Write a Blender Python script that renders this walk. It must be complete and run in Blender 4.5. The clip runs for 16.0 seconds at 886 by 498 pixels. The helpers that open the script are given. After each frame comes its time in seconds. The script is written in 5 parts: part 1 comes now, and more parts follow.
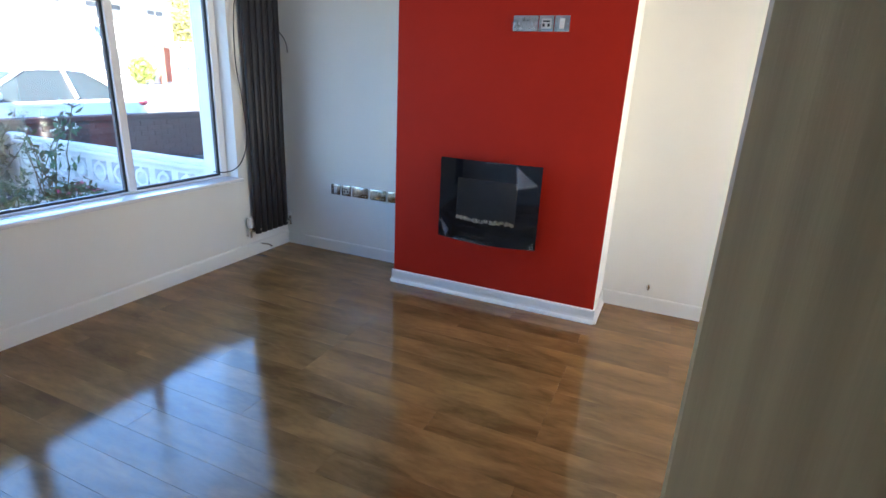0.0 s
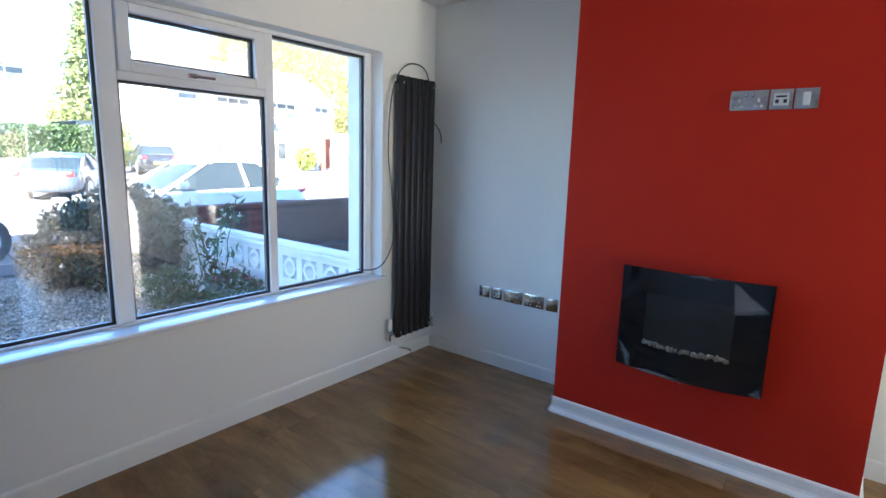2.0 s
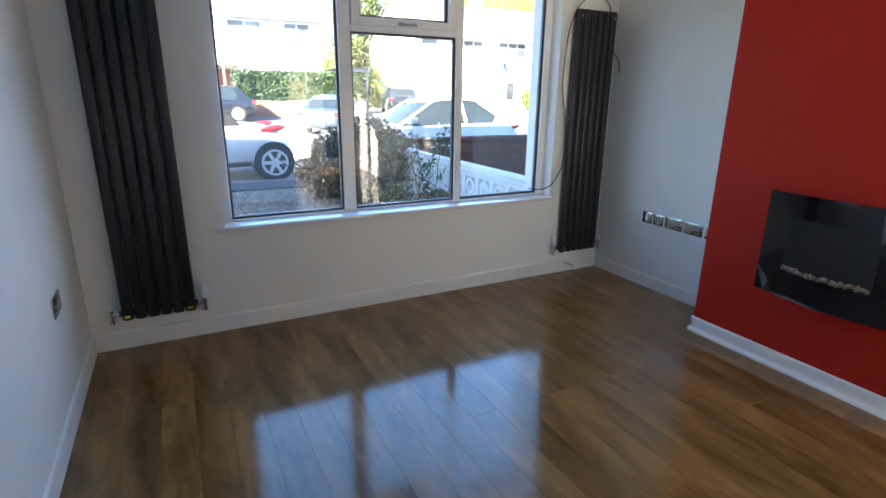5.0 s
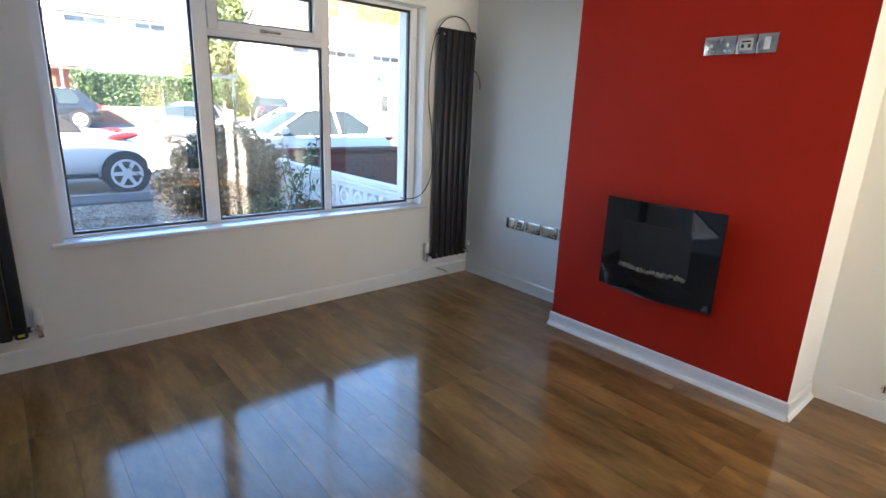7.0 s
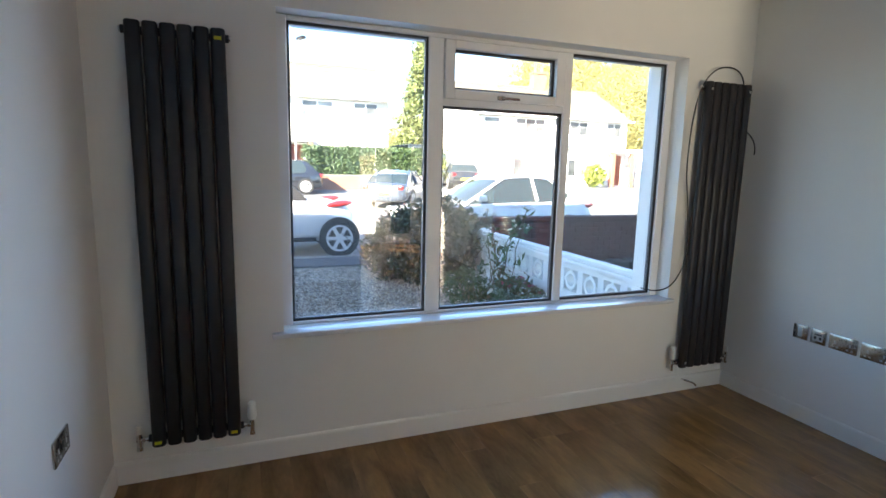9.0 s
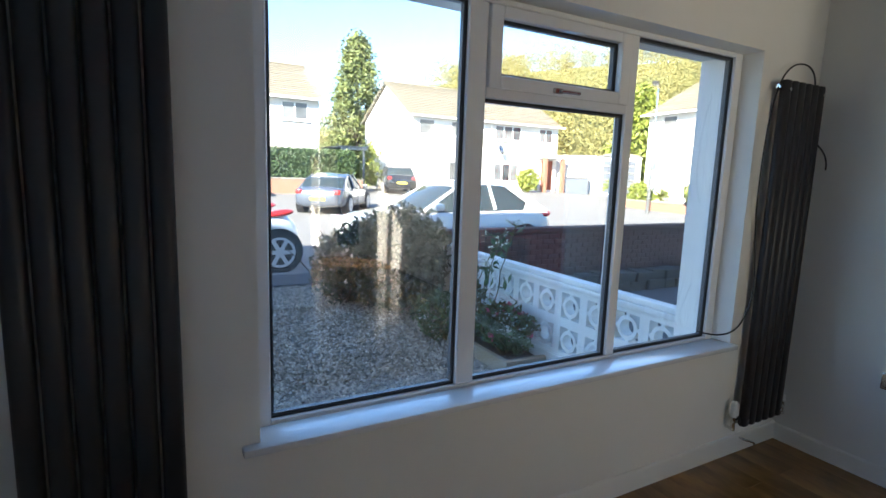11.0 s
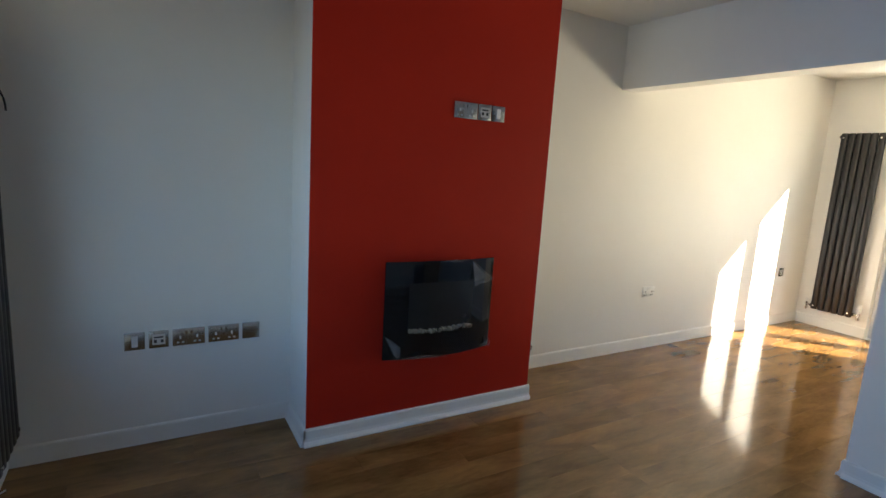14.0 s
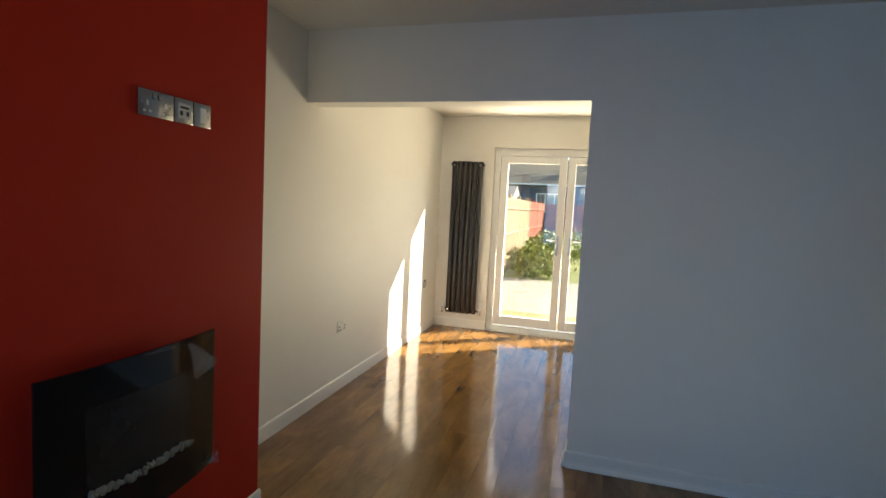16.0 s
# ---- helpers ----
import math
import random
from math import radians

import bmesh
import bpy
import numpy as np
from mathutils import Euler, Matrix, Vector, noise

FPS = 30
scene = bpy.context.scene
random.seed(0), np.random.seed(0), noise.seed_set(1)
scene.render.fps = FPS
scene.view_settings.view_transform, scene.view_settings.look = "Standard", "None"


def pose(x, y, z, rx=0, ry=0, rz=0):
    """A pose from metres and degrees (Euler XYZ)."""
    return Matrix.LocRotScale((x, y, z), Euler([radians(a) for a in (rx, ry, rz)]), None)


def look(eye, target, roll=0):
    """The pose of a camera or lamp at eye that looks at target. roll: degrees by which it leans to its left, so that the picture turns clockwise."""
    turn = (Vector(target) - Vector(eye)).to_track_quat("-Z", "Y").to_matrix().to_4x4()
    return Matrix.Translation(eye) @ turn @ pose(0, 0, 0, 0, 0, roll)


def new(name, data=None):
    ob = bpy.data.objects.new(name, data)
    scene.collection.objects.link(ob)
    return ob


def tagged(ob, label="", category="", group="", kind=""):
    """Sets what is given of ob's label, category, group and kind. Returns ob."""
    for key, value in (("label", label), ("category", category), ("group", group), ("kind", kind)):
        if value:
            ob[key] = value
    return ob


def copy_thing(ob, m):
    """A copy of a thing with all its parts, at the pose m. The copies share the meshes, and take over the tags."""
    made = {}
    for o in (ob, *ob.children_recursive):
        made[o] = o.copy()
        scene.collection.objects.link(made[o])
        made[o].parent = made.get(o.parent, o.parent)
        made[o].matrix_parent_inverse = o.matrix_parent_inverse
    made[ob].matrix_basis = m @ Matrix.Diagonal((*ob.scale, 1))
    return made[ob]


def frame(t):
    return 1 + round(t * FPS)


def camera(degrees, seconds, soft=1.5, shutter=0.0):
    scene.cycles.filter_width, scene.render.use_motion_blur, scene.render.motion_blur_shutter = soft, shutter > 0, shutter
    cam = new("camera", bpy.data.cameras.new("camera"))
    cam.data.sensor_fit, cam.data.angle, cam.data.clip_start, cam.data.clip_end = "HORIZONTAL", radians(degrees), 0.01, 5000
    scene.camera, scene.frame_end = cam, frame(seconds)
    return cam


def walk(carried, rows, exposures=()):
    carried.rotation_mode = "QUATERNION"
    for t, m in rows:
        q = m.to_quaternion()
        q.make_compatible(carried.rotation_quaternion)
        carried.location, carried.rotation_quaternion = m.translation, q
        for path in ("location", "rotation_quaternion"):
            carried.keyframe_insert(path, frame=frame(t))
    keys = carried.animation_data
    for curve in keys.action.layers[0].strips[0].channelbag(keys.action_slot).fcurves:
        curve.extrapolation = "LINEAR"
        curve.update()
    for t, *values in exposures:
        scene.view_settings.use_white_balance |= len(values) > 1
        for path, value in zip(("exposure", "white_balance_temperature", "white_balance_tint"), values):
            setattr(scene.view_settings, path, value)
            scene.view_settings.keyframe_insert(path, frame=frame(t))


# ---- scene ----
cam = camera(81.1, 16.0)
PATH = [
    (0, (-0.113, 0.589, 1.423), (-0.863, 2.336, 0.803), 2.8),
    (0.5, (-0.157, 0.709, 1.43), (-0.956, 2.432, 0.802), 2.8),
    (1, (-0.278, 0.838, 1.431), (-1.096, 2.567, 0.847), 3.0),
    (1.5, (-0.496, 0.963, 1.436), (-1.398, 2.679, 0.946), 2.9),
    (2, (-0.594, 1.031, 1.467), (-1.81, 2.58, 1.12), 1.6),
    (2.5, (-0.466, 1.201, 1.422), (-2.138, 2.248, 1.091), 1.1),
    (3, (-0.413, 1.196, 1.41), (-2.235, 1.942, 1.057), 1.3),
    (5.5, (0.154, 0.927, 1.405), (-1.468, 1.905, 0.762), 1.7),
    (6, (0.155, 0.942, 1.398), (-1.35, 2.116, 0.802), 2.5),
    (6.5, (0.181, 0.954, 1.386), (-1.285, 2.195, 0.829), 2.3),
    (7, (0.184, 0.962, 1.403), (-1.278, 2.223, 0.882), 2.3),
    (7.5, (0.127, 0.989, 1.388), (-1.384, 2.224, 0.953), 2.0),
    (8, (-0.089, 1.001, 1.409), (-1.718, 2.104, 1.049), 1.8),
    (8.5, (-0.341, 0.977, 1.436), (-2.126, 1.823, 1.126), 1.4),
    (9, (-0.58, 1.006, 1.447), (-2.424, 1.715, 1.136), 1.3),
    (11.5, (-1.764, 0.899, 1.494), (-3.351, 2.084, 1.219), 2.6),
    (12, (-1.976, 0.94, 1.467), (-3.02, 2.627, 1.22), 3.2),
    (12.5, (-2.132, 0.976, 1.453), (-2.558, 2.909, 1.165), 3.3),
    (13, (-2.306, 1.109, 1.453), (-2.102, 3.077, 1.159), 3.5),
    (13.5, (-2.42, 1.219, 1.448), (-1.81, 3.104, 1.175), 3.3),
    (14, (-2.506, 1.285, 1.472), (-1.519, 2.992, 1.142), 3.5),
    (14.5, (-2.584, 1.415, 1.467), (-1.218, 2.838, 1.135), 3.2),
    (15, (-2.578, 1.682, 1.439), (-0.964, 2.831, 1.166), 3.2),
    (15.5, (-2.528, 1.959, 1.472), (-0.743, 2.847, 1.313), 2.9),
    (16, (-2.422, 2.293, 1.467), (-0.507, 2.845, 1.299), 2.9),
]

EXPOSURES = [(0.0, 3.8, 6300, 13), (1.5, 3.7, 6100, 13), (2.5, 3.4, 6100, 11), (5.5, 3.3, 6800, 13), (7.0, 3.55, 7000, 14), (9.0, 3.2, 7300, 12), (11.5, 2.3, 6700, 10), (12.5, 1.95, 6700, 10), (13.5, 2.38, 6900, 10), (14.5, 2.85, 7500, 11), (15.0, 2.8, 7900, 11), (16.0, 2.1, 7900, 10)]
walk(cam, [(t, look(eye, target, roll)) for t, eye, target, roll in PATH], EXPOSURES)

# ---- light ----
SUN_WAY = Vector((-0.77, 1.0, -0.66)).normalized()
world = bpy.data.worlds.new("world")
scene.world = world
world.use_nodes = True
wn = world.node_tree
sky = wn.nodes.new("ShaderNodeTexSky")
sky.sky_type = "NISHITA"
sky.sun_disc = False
sky.ozone_density, sky.dust_density = 6.0, 0.1
sky.sun_elevation = math.asin(-SUN_WAY.z)
sky.sun_rotation = math.atan2(-SUN_WAY.x, -SUN_WAY.y)
wn.nodes["Background"].inputs["Strength"].default_value = 0.115
wn.links.new(sky.outputs["Color"], wn.nodes["Background"].inputs["Color"])
sun = new("sun", bpy.data.lights.new("sun", "SUN"))
sun.data.energy, sun.data.angle, sun.data.color = 5.0, radians(0.5), (1.0, 0.94, 0.84)
sun.matrix_world = look((20, -20, 20), Vector((20, -20, 20)) + SUN_WAY)

# Added fill lamps: sky light at the window, warm patio bounce at the doors.
for nm, at, to, w, h, watts, tone in (("window_sky_fill", (-3.30, 2.345, 1.38), (0, 1.2, 1.0), 2.3, 1.44, 2.3, (0.22, 0.50, 1.0)), ("patio_bounce_fill", (4.2, 2.62, 0.5), (0, 2.85, 4.3), 1.6, 1.0, 13, (1.0, 0.93, 0.76))):
    lamp = new(nm, bpy.data.lights.new(nm, "AREA"))
    lamp.data.shape, lamp.data.size, lamp.data.size_y, lamp.data.energy, lamp.data.color = "RECTANGLE", w, h, watts, tone
    lamp.data.spread = radians(120 if at[0] < 0 else 100)
    lamp.matrix_world = look(at, to)


# ---- materials ----
def mat(name, c1, c2=None, rough=0.5, metal=0.0, scale=6.0, stretch=(1, 1, 1), bump=0.0, bscale=60.0, coat=0.0, spread=0.0, island=False, rough2=None, trans=0.0):
    m = bpy.data.materials.new(name)
    m.use_nodes = True
    nt = m.node_tree
    b = nt.nodes["Principled BSDF"]
    b.inputs["Roughness"].default_value, b.inputs["Metallic"].default_value = rough, metal
    b.inputs["Coat Weight"].default_value = coat
    b.inputs["Coat Roughness"].default_value = 0.06
    c2 = c2 or tuple(x * 0.85 for x in c1)
    tc = nt.nodes.new("ShaderNodeTexCoord")
    mp = nt.nodes.new("ShaderNodeMapping")
    mp.inputs["Scale"].default_value = stretch
    nt.links.new(tc.outputs["Object"], mp.inputs["Vector"])
    if spread or island:
        src = nt.nodes.new("ShaderNodeNewGeometry" if island else "ShaderNodeObjectInfo")
        rnd = src.outputs["Random Per Island" if island else "Random"]
        mul = nt.nodes.new("ShaderNodeMath")
        mul.operation = "MULTIPLY"
        mul.inputs[1].default_value = 37.0
        nt.links.new(rnd, mul.inputs[0])
        nt.links.new(mul.outputs[0], mp.inputs["Location"])
    n1 = nt.nodes.new("ShaderNodeTexNoise")
    n1.inputs["Scale"].default_value, n1.inputs["Detail"].default_value = scale, 6.0
    nt.links.new(mp.outputs["Vector"], n1.inputs["Vector"])
    n2 = nt.nodes.new("ShaderNodeTexNoise")
    n2.inputs["Scale"].default_value, n2.inputs["Detail"].default_value = scale * 7.3, 3.0
    nt.links.new(mp.outputs["Vector"], n2.inputs["Vector"])
    add = nt.nodes.new("ShaderNodeMath")
    add.operation = "MULTIPLY_ADD"
    add.inputs[1].default_value = 0.35
    nt.links.new(n2.outputs["Fac"], add.inputs[0])
    nt.links.new(n1.outputs["Fac"], add.inputs[2])
    ramp = nt.nodes.new("ShaderNodeMapRange")
    ramp.inputs["From Min"].default_value, ramp.inputs["From Max"].default_value = 0.42, 0.92
    nt.links.new(add.outputs[0], ramp.inputs["Value"])
    mix = nt.nodes.new("ShaderNodeMix")
    mix.data_type = "RGBA"
    mix.inputs["A"].default_value, mix.inputs["B"].default_value = (*c1, 1), (*c2, 1)
    nt.links.new(ramp.outputs["Result"], mix.inputs["Factor"])
    out = mix.outputs["Result"]
    if spread or island:
        hv = nt.nodes.new("ShaderNodeHueSaturation")
        mr = nt.nodes.new("ShaderNodeMapRange")
        amount = spread or 0.3
        mr.inputs["To Min"].default_value, mr.inputs["To Max"].default_value = 1 - amount, 1 + amount
        nt.links.new(rnd, mr.inputs["Value"])
        nt.links.new(mr.outputs["Result"], hv.inputs["Value"])
        nt.links.new(out, hv.inputs["Color"])
        out = hv.outputs["Color"]
    nt.links.new(out, b.inputs["Base Color"])
    if rough2 is not None:
        rr = nt.nodes.new("ShaderNodeMapRange")
        rr.inputs["To Min"].default_value, rr.inputs["To Max"].default_value = rough, rough2
        nt.links.new(n1.outputs["Fac"], rr.inputs["Value"])
        nt.links.new(rr.outputs["Result"], b.inputs["Roughness"])
    if bump:
        n3 = nt.nodes.new("ShaderNodeTexNoise")
        n3.inputs["Scale"].default_value, n3.inputs["Detail"].default_value = bscale, 4.0
        nt.links.new(mp.outputs["Vector"], n3.inputs["Vector"])
        bp = nt.nodes.new("ShaderNodeBump")
        bp.inputs["Strength"].default_value, bp.inputs["Distance"].default_value = bump, 0.01
        nt.links.new(n3.outputs["Fac"], bp.inputs["Height"])
        nt.links.new(bp.outputs["Normal"], b.inputs["Normal"])
    if trans:
        b.inputs["Transmission Weight"].default_value = trans
    return m


def glass_mat(name, tint=(0.97, 0.985, 0.98), base=0.10):
    m = bpy.data.materials.new(name)
    m.use_nodes = True
    nt = m.node_tree
    nt.nodes.remove(nt.nodes["Principled BSDF"])
    tr, gl = nt.nodes.new("ShaderNodeBsdfTransparent"), nt.nodes.new("ShaderNodeBsdfGlossy")
    lw, mx = nt.nodes.new("ShaderNodeLayerWeight"), nt.nodes.new("ShaderNodeMixShader")
    pw, ma = nt.nodes.new("ShaderNodeMath"), nt.nodes.new("ShaderNodeMath")
    lw.inputs["Blend"].default_value = 0.5
    tr.inputs["Color"].default_value = (*tint, 1)
    gl.inputs["Roughness"].default_value = 0.0
    pw.operation, ma.operation = "POWER", "MULTIPLY_ADD"
    pw.inputs[1].default_value, ma.inputs[1].default_value, ma.inputs[2].default_value = 5.0, 0.9, base
    nt.links.new(lw.outputs["Facing"], pw.inputs[0])
    nt.links.new(pw.outputs[0], ma.inputs[0])
    for p, q in ((ma.outputs[0], mx.inputs[0]), (tr.outputs[0], mx.inputs[1]), (gl.outputs[0], mx.inputs[2]), (mx.outputs[0], nt.nodes["Material Output"].inputs["Surface"])):
        nt.links.new(p, q)
    return m


WHITE = mat("white_emulsion", (0.80, 0.79, 0.75), (0.77, 0.76, 0.72), 0.5, scale=1.3, bump=0.06, bscale=220, rough2=0.65)
CEIL = mat("ceiling_paint", (0.80, 0.79, 0.75), (0.77, 0.76, 0.73), 0.8, scale=1.0, bump=0.05, bscale=180)
RED = mat("red_emulsion", (0.44, 0.022, 0.0095), (0.40, 0.0187, 0.0082), 0.62, scale=1.6, bump=0.06, bscale=220, rough2=0.75)
RED.node_tree.nodes["Principled BSDF"].inputs["Specular IOR Level"].default_value = 0.14
GLOSS = mat("white_gloss_paint", (0.82, 0.81, 0.78), (0.79, 0.78, 0.75), 0.25, scale=3, bump=0.05, bscale=90)
SILLG = mat("high_gloss_white", (0.74, 0.75, 0.76), (0.72, 0.73, 0.74), 0.22, scale=3, coat=0.15)
SKIRT = mat("white_satin_paint", (0.79, 0.78, 0.745), (0.76, 0.75, 0.715), 0.45, scale=2, bump=0.05, bscale=120)
UPVC = mat("white_upvc", (0.83, 0.84, 0.84), (0.80, 0.81, 0.81), 0.22, scale=3)
GASKET = mat("black_rubber", (0.015, 0.015, 0.017), None, 0.5)
FLOOR = mat("laminate_plank", (0.125, 0.061, 0.020), (0.34, 0.182, 0.060), 0.075, scale=1.6, stretch=(1.4, 4.6, 1), bump=0.015, bscale=40, spread=0.10, rough2=0.15)
for nd in FLOOR.node_tree.nodes:
    if nd.bl_idname == "ShaderNodeMath" and nd.operation == "MULTIPLY_ADD":
        nd.inputs[1].default_value = 0.26
    if nd.bl_idname == "ShaderNodeTexNoise":
        nd.inputs["Distortion"].default_value = 0.6
FLOOR.node_tree.nodes["Principled BSDF"].inputs["IOR"].default_value = 1.5
UNDER = mat("floor_underlay", (0.05, 0.03, 0.015), None, 0.6)
ANTHRA = mat("anthracite_steel", (0.020, 0.019, 0.022), (0.016, 0.015, 0.018), 0.42, scale=8, bump=0.03, bscale=300)
CHROME = mat("polished_chrome", (0.75, 0.74, 0.72), (0.66, 0.65, 0.63), 0.14, 1.0, scale=10)
STEEL = mat("brushed_steel_plate", (0.56, 0.55, 0.53), (0.46, 0.45, 0.43), 0.22, 1.0, scale=12, stretch=(1, 8, 1))
INSERT = mat("grey_white_insert", (0.62, 0.61, 0.58), None, 0.35)
WPLASTIC = mat("white_plastic", (0.80, 0.80, 0.78), None, 0.3)
BPLASTIC = mat("black_plastic", (0.018, 0.018, 0.02), None, 0.35)
BGLASS = mat("black_glass", (0.008, 0.008, 0.010), (0.006, 0.006, 0.007), 0.06, scale=2)
SCREEN = mat("smoked_screen", (0.020, 0.019, 0.019), (0.014, 0.014, 0.014), 0.2, scale=4)
PEBBLE = mat("pale_pebble", (0.27, 0.24, 0.18), (0.09, 0.082, 0.062), 0.55, scale=20, spread=0.25)
FILM = mat("clear_plastic_film", (0.72, 0.72, 0.74), (0.5, 0.5, 0.52), 0.12, scale=25, bump=0.5, bscale=40)
FILM.node_tree.nodes["Principled BSDF"].inputs["Alpha"].default_value = 0.10
YELLOW = mat("yellow_sticker", (0.75, 0.68, 0.03), None, 0.5)
OAK = mat("pale_oak_veneer", (0.68, 0.45, 0.19), (0.34, 0.205, 0.075), 0.5, scale=2.2, stretch=(6, 6, 0.22), bump=0.05, bscale=60)
GLASS = glass_mat("window_glass")
CARGLASS = mat("car_glass", (0.035, 0.05, 0.058), (0.025, 0.038, 0.045), 0.04, scale=1)
CARGLASS.node_tree.nodes["Principled BSDF"].inputs["Specular IOR Level"].default_value = 0.22
GRAVEL = mat("gravel_bed", (0.24, 0.21, 0.175), (0.10, 0.088, 0.075), 0.9, scale=22, bump=1.0, bscale=45)
STONES = mat("gravel_stone", (0.46, 0.40, 0.33), (0.24, 0.20, 0.165), 0.85, scale=30, island=True, spread=0.5)
# Asphalt coloured dark where the house shades it; the road copy is coloured sunlit.
SHADEDASPHALT = mat("asphalt", (0.075, 0.078, 0.085), (0.05, 0.052, 0.058), 0.9, scale=1.5, bump=0.4, bscale=120)
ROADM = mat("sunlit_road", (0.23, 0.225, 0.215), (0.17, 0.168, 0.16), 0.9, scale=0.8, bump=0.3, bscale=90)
PAVEM = mat("pavement_slab", (0.30, 0.28, 0.25), (0.2, 0.19, 0.17), 0.85, scale=4, bump=0.3, bscale=80, spread=0.12)
DARKSTONE = mat("dark_rubble_stone", (0.06, 0.05, 0.042), (0.032, 0.028, 0.025), 0.9, scale=9, bump=0.5, spread=0.2)
# Buff brick across the street, its colour lightened to read as sunlit.
SUNLITBRICK = mat("sunlit_buff_brick", (0.36, 0.185, 0.12), (0.25, 0.13, 0.09), 0.85, scale=14, bump=0.4, bscale=60)
HOUSEGLASS = mat("curtained_glass", (0.26, 0.27, 0.275), (0.03, 0.036, 0.042), 0.06, scale=0.9, spread=0.5)
EARTH = mat("garden_earth", (0.09, 0.065, 0.045), (0.05, 0.036, 0.025), 0.95, scale=12, bump=0.8, bscale=60)
GRASSM = mat("grass", (0.10, 0.16, 0.035), (0.2, 0.2, 0.06), 0.8, scale=3, bump=0.6, bscale=80)
BRICKM = mat("red_brick", (0.115, 0.050, 0.040), (0.07, 0.036, 0.031), 0.85, scale=18, bump=0.4, bscale=120, spread=0.25)
MORTAR = mat("mortar", (0.075, 0.055, 0.048), (0.055, 0.042, 0.037), 0.95, scale=25, bump=0.3)
BLOCKM = mat("white_painted_concrete", (0.80, 0.81, 0.80), (0.66, 0.68, 0.67), 0.7, scale=9, bump=0.35, bscale=110)
RENDER = mat("white_roughcast", (0.80, 0.79, 0.76), (0.70, 0.69, 0.66), 0.85, scale=3, bump=0.7, bscale=90)
PEBBLEDASH = mat("cream_pebbledash", (0.72, 0.67, 0.60), (0.60, 0.55, 0.48), 0.9, scale=3, bump=0.5, bscale=60)
ROOFM = mat("concrete_roof_tile", (0.27, 0.24, 0.185), (0.19, 0.17, 0.13), 0.85, scale=2.5, bump=0.6, bscale=14, island=True, spread=0.14)
TIMBER = mat("weathered_timber", (0.30, 0.24, 0.17), (0.20, 0.155, 0.10), 0.8, scale=6, stretch=(1, 6, 6), bump=0.2, spread=0.1)
DECK = mat("orange_stained_timber", (0.46, 0.25, 0.09), (0.34, 0.17, 0.06), 0.7, scale=6, stretch=(6, 1, 6), bump=0.2, spread=0.1)
FENCE = mat("pale_fence_board", (0.36, 0.27, 0.17), (0.25, 0.18, 0.11), 0.8, scale=5, stretch=(6, 6, 0.6), bump=0.2, spread=0.12)
REDFENCE = mat("red_stained_board", (0.33, 0.10, 0.06), (0.22, 0.065, 0.04), 0.8, scale=5, stretch=(6, 6, 0.6), bump=0.2, spread=0.12)
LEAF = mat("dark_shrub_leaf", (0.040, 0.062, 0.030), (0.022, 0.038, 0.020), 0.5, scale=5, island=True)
LEAF2 = mat("rose_leaf", (0.07, 0.115, 0.04), (0.04, 0.075, 0.028), 0.5, scale=5, island=True)
CONIF = mat("conifer_leaf", (0.17, 0.20, 0.06), (0.10, 0.13, 0.045), 0.7, scale=2, island=True)
GOLD = mat("yellow_green_leaf", (0.22, 0.25, 0.04), (0.13, 0.17, 0.03), 0.6, scale=2, island=True)
WOODS = mat("autumn_wood_leaf", (0.29, 0.24, 0.085), (0.11, 0.13, 0.045), 0.8, scale=0.15, island=True)
PINK = mat("pink_petal", (0.62, 0.12, 0.20), (0.45, 0.07, 0.13), 0.5, scale=9, island=True)
CREAMFL = mat("pale_petal", (0.75, 0.73, 0.62), None, 0.5, island=True)
STEM = mat("green_stem", (0.09, 0.11, 0.04), (0.12, 0.08, 0.04), 0.6, scale=9)
BARK = mat("bark", (0.09, 0.065, 0.045), (0.05, 0.035, 0.025), 0.9, scale=9, bump=0.6)
SILVER = mat("silver_car_paint", (0.62, 0.63, 0.64), (0.58, 0.59, 0.60), 0.34, 0.35, scale=2, coat=1.0)
ALLOY = mat("light_alloy", (0.72, 0.73, 0.74), (0.66, 0.67, 0.68), 0.38, 0.5, scale=6)
WHITECAR = mat("pale_silver_car_paint", (0.56, 0.58, 0.58), (0.52, 0.54, 0.54), 0.25, scale=2, coat=1.0)
GREYCAR = mat("grey_car_paint", (0.11, 0.13, 0.165), (0.095, 0.115, 0.15), 0.25, 0.5, scale=2, coat=1.0)
BLACKCAR = mat("black_car_paint", (0.02, 0.022, 0.028), None, 0.2, 0.2, scale=2, coat=1.0)
HOOD = mat("dark_canvas", (0.022, 0.021, 0.022), (0.016, 0.015, 0.016), 0.9, scale=12, bump=0.2)
TYRE = mat("tyre_rubber", (0.02, 0.02, 0.021), None, 0.8, bump=0.2)
LAMPRED = mat("red_lens", (0.45, 0.02, 0.02), None, 0.15, coat=1.0)
LAMPCLEAR = mat("clear_lens", (0.7, 0.72, 0.74), None, 0.1, coat=1.0)
PLATEY = mat("yellow_plate", (0.8, 0.62, 0.05), None, 0.4)
CARPORT = mat("blue_grey_paint", (0.045, 0.065, 0.085), (0.03, 0.045, 0.06), 0.5, scale=4)
SPACER = mat("grey_spacer_bar", (0.085, 0.09, 0.10), None, 0.5)
SLATE = mat("dark_slate_wall", (0.11, 0.13, 0.16), (0.08, 0.095, 0.12), 0.8, scale=2)


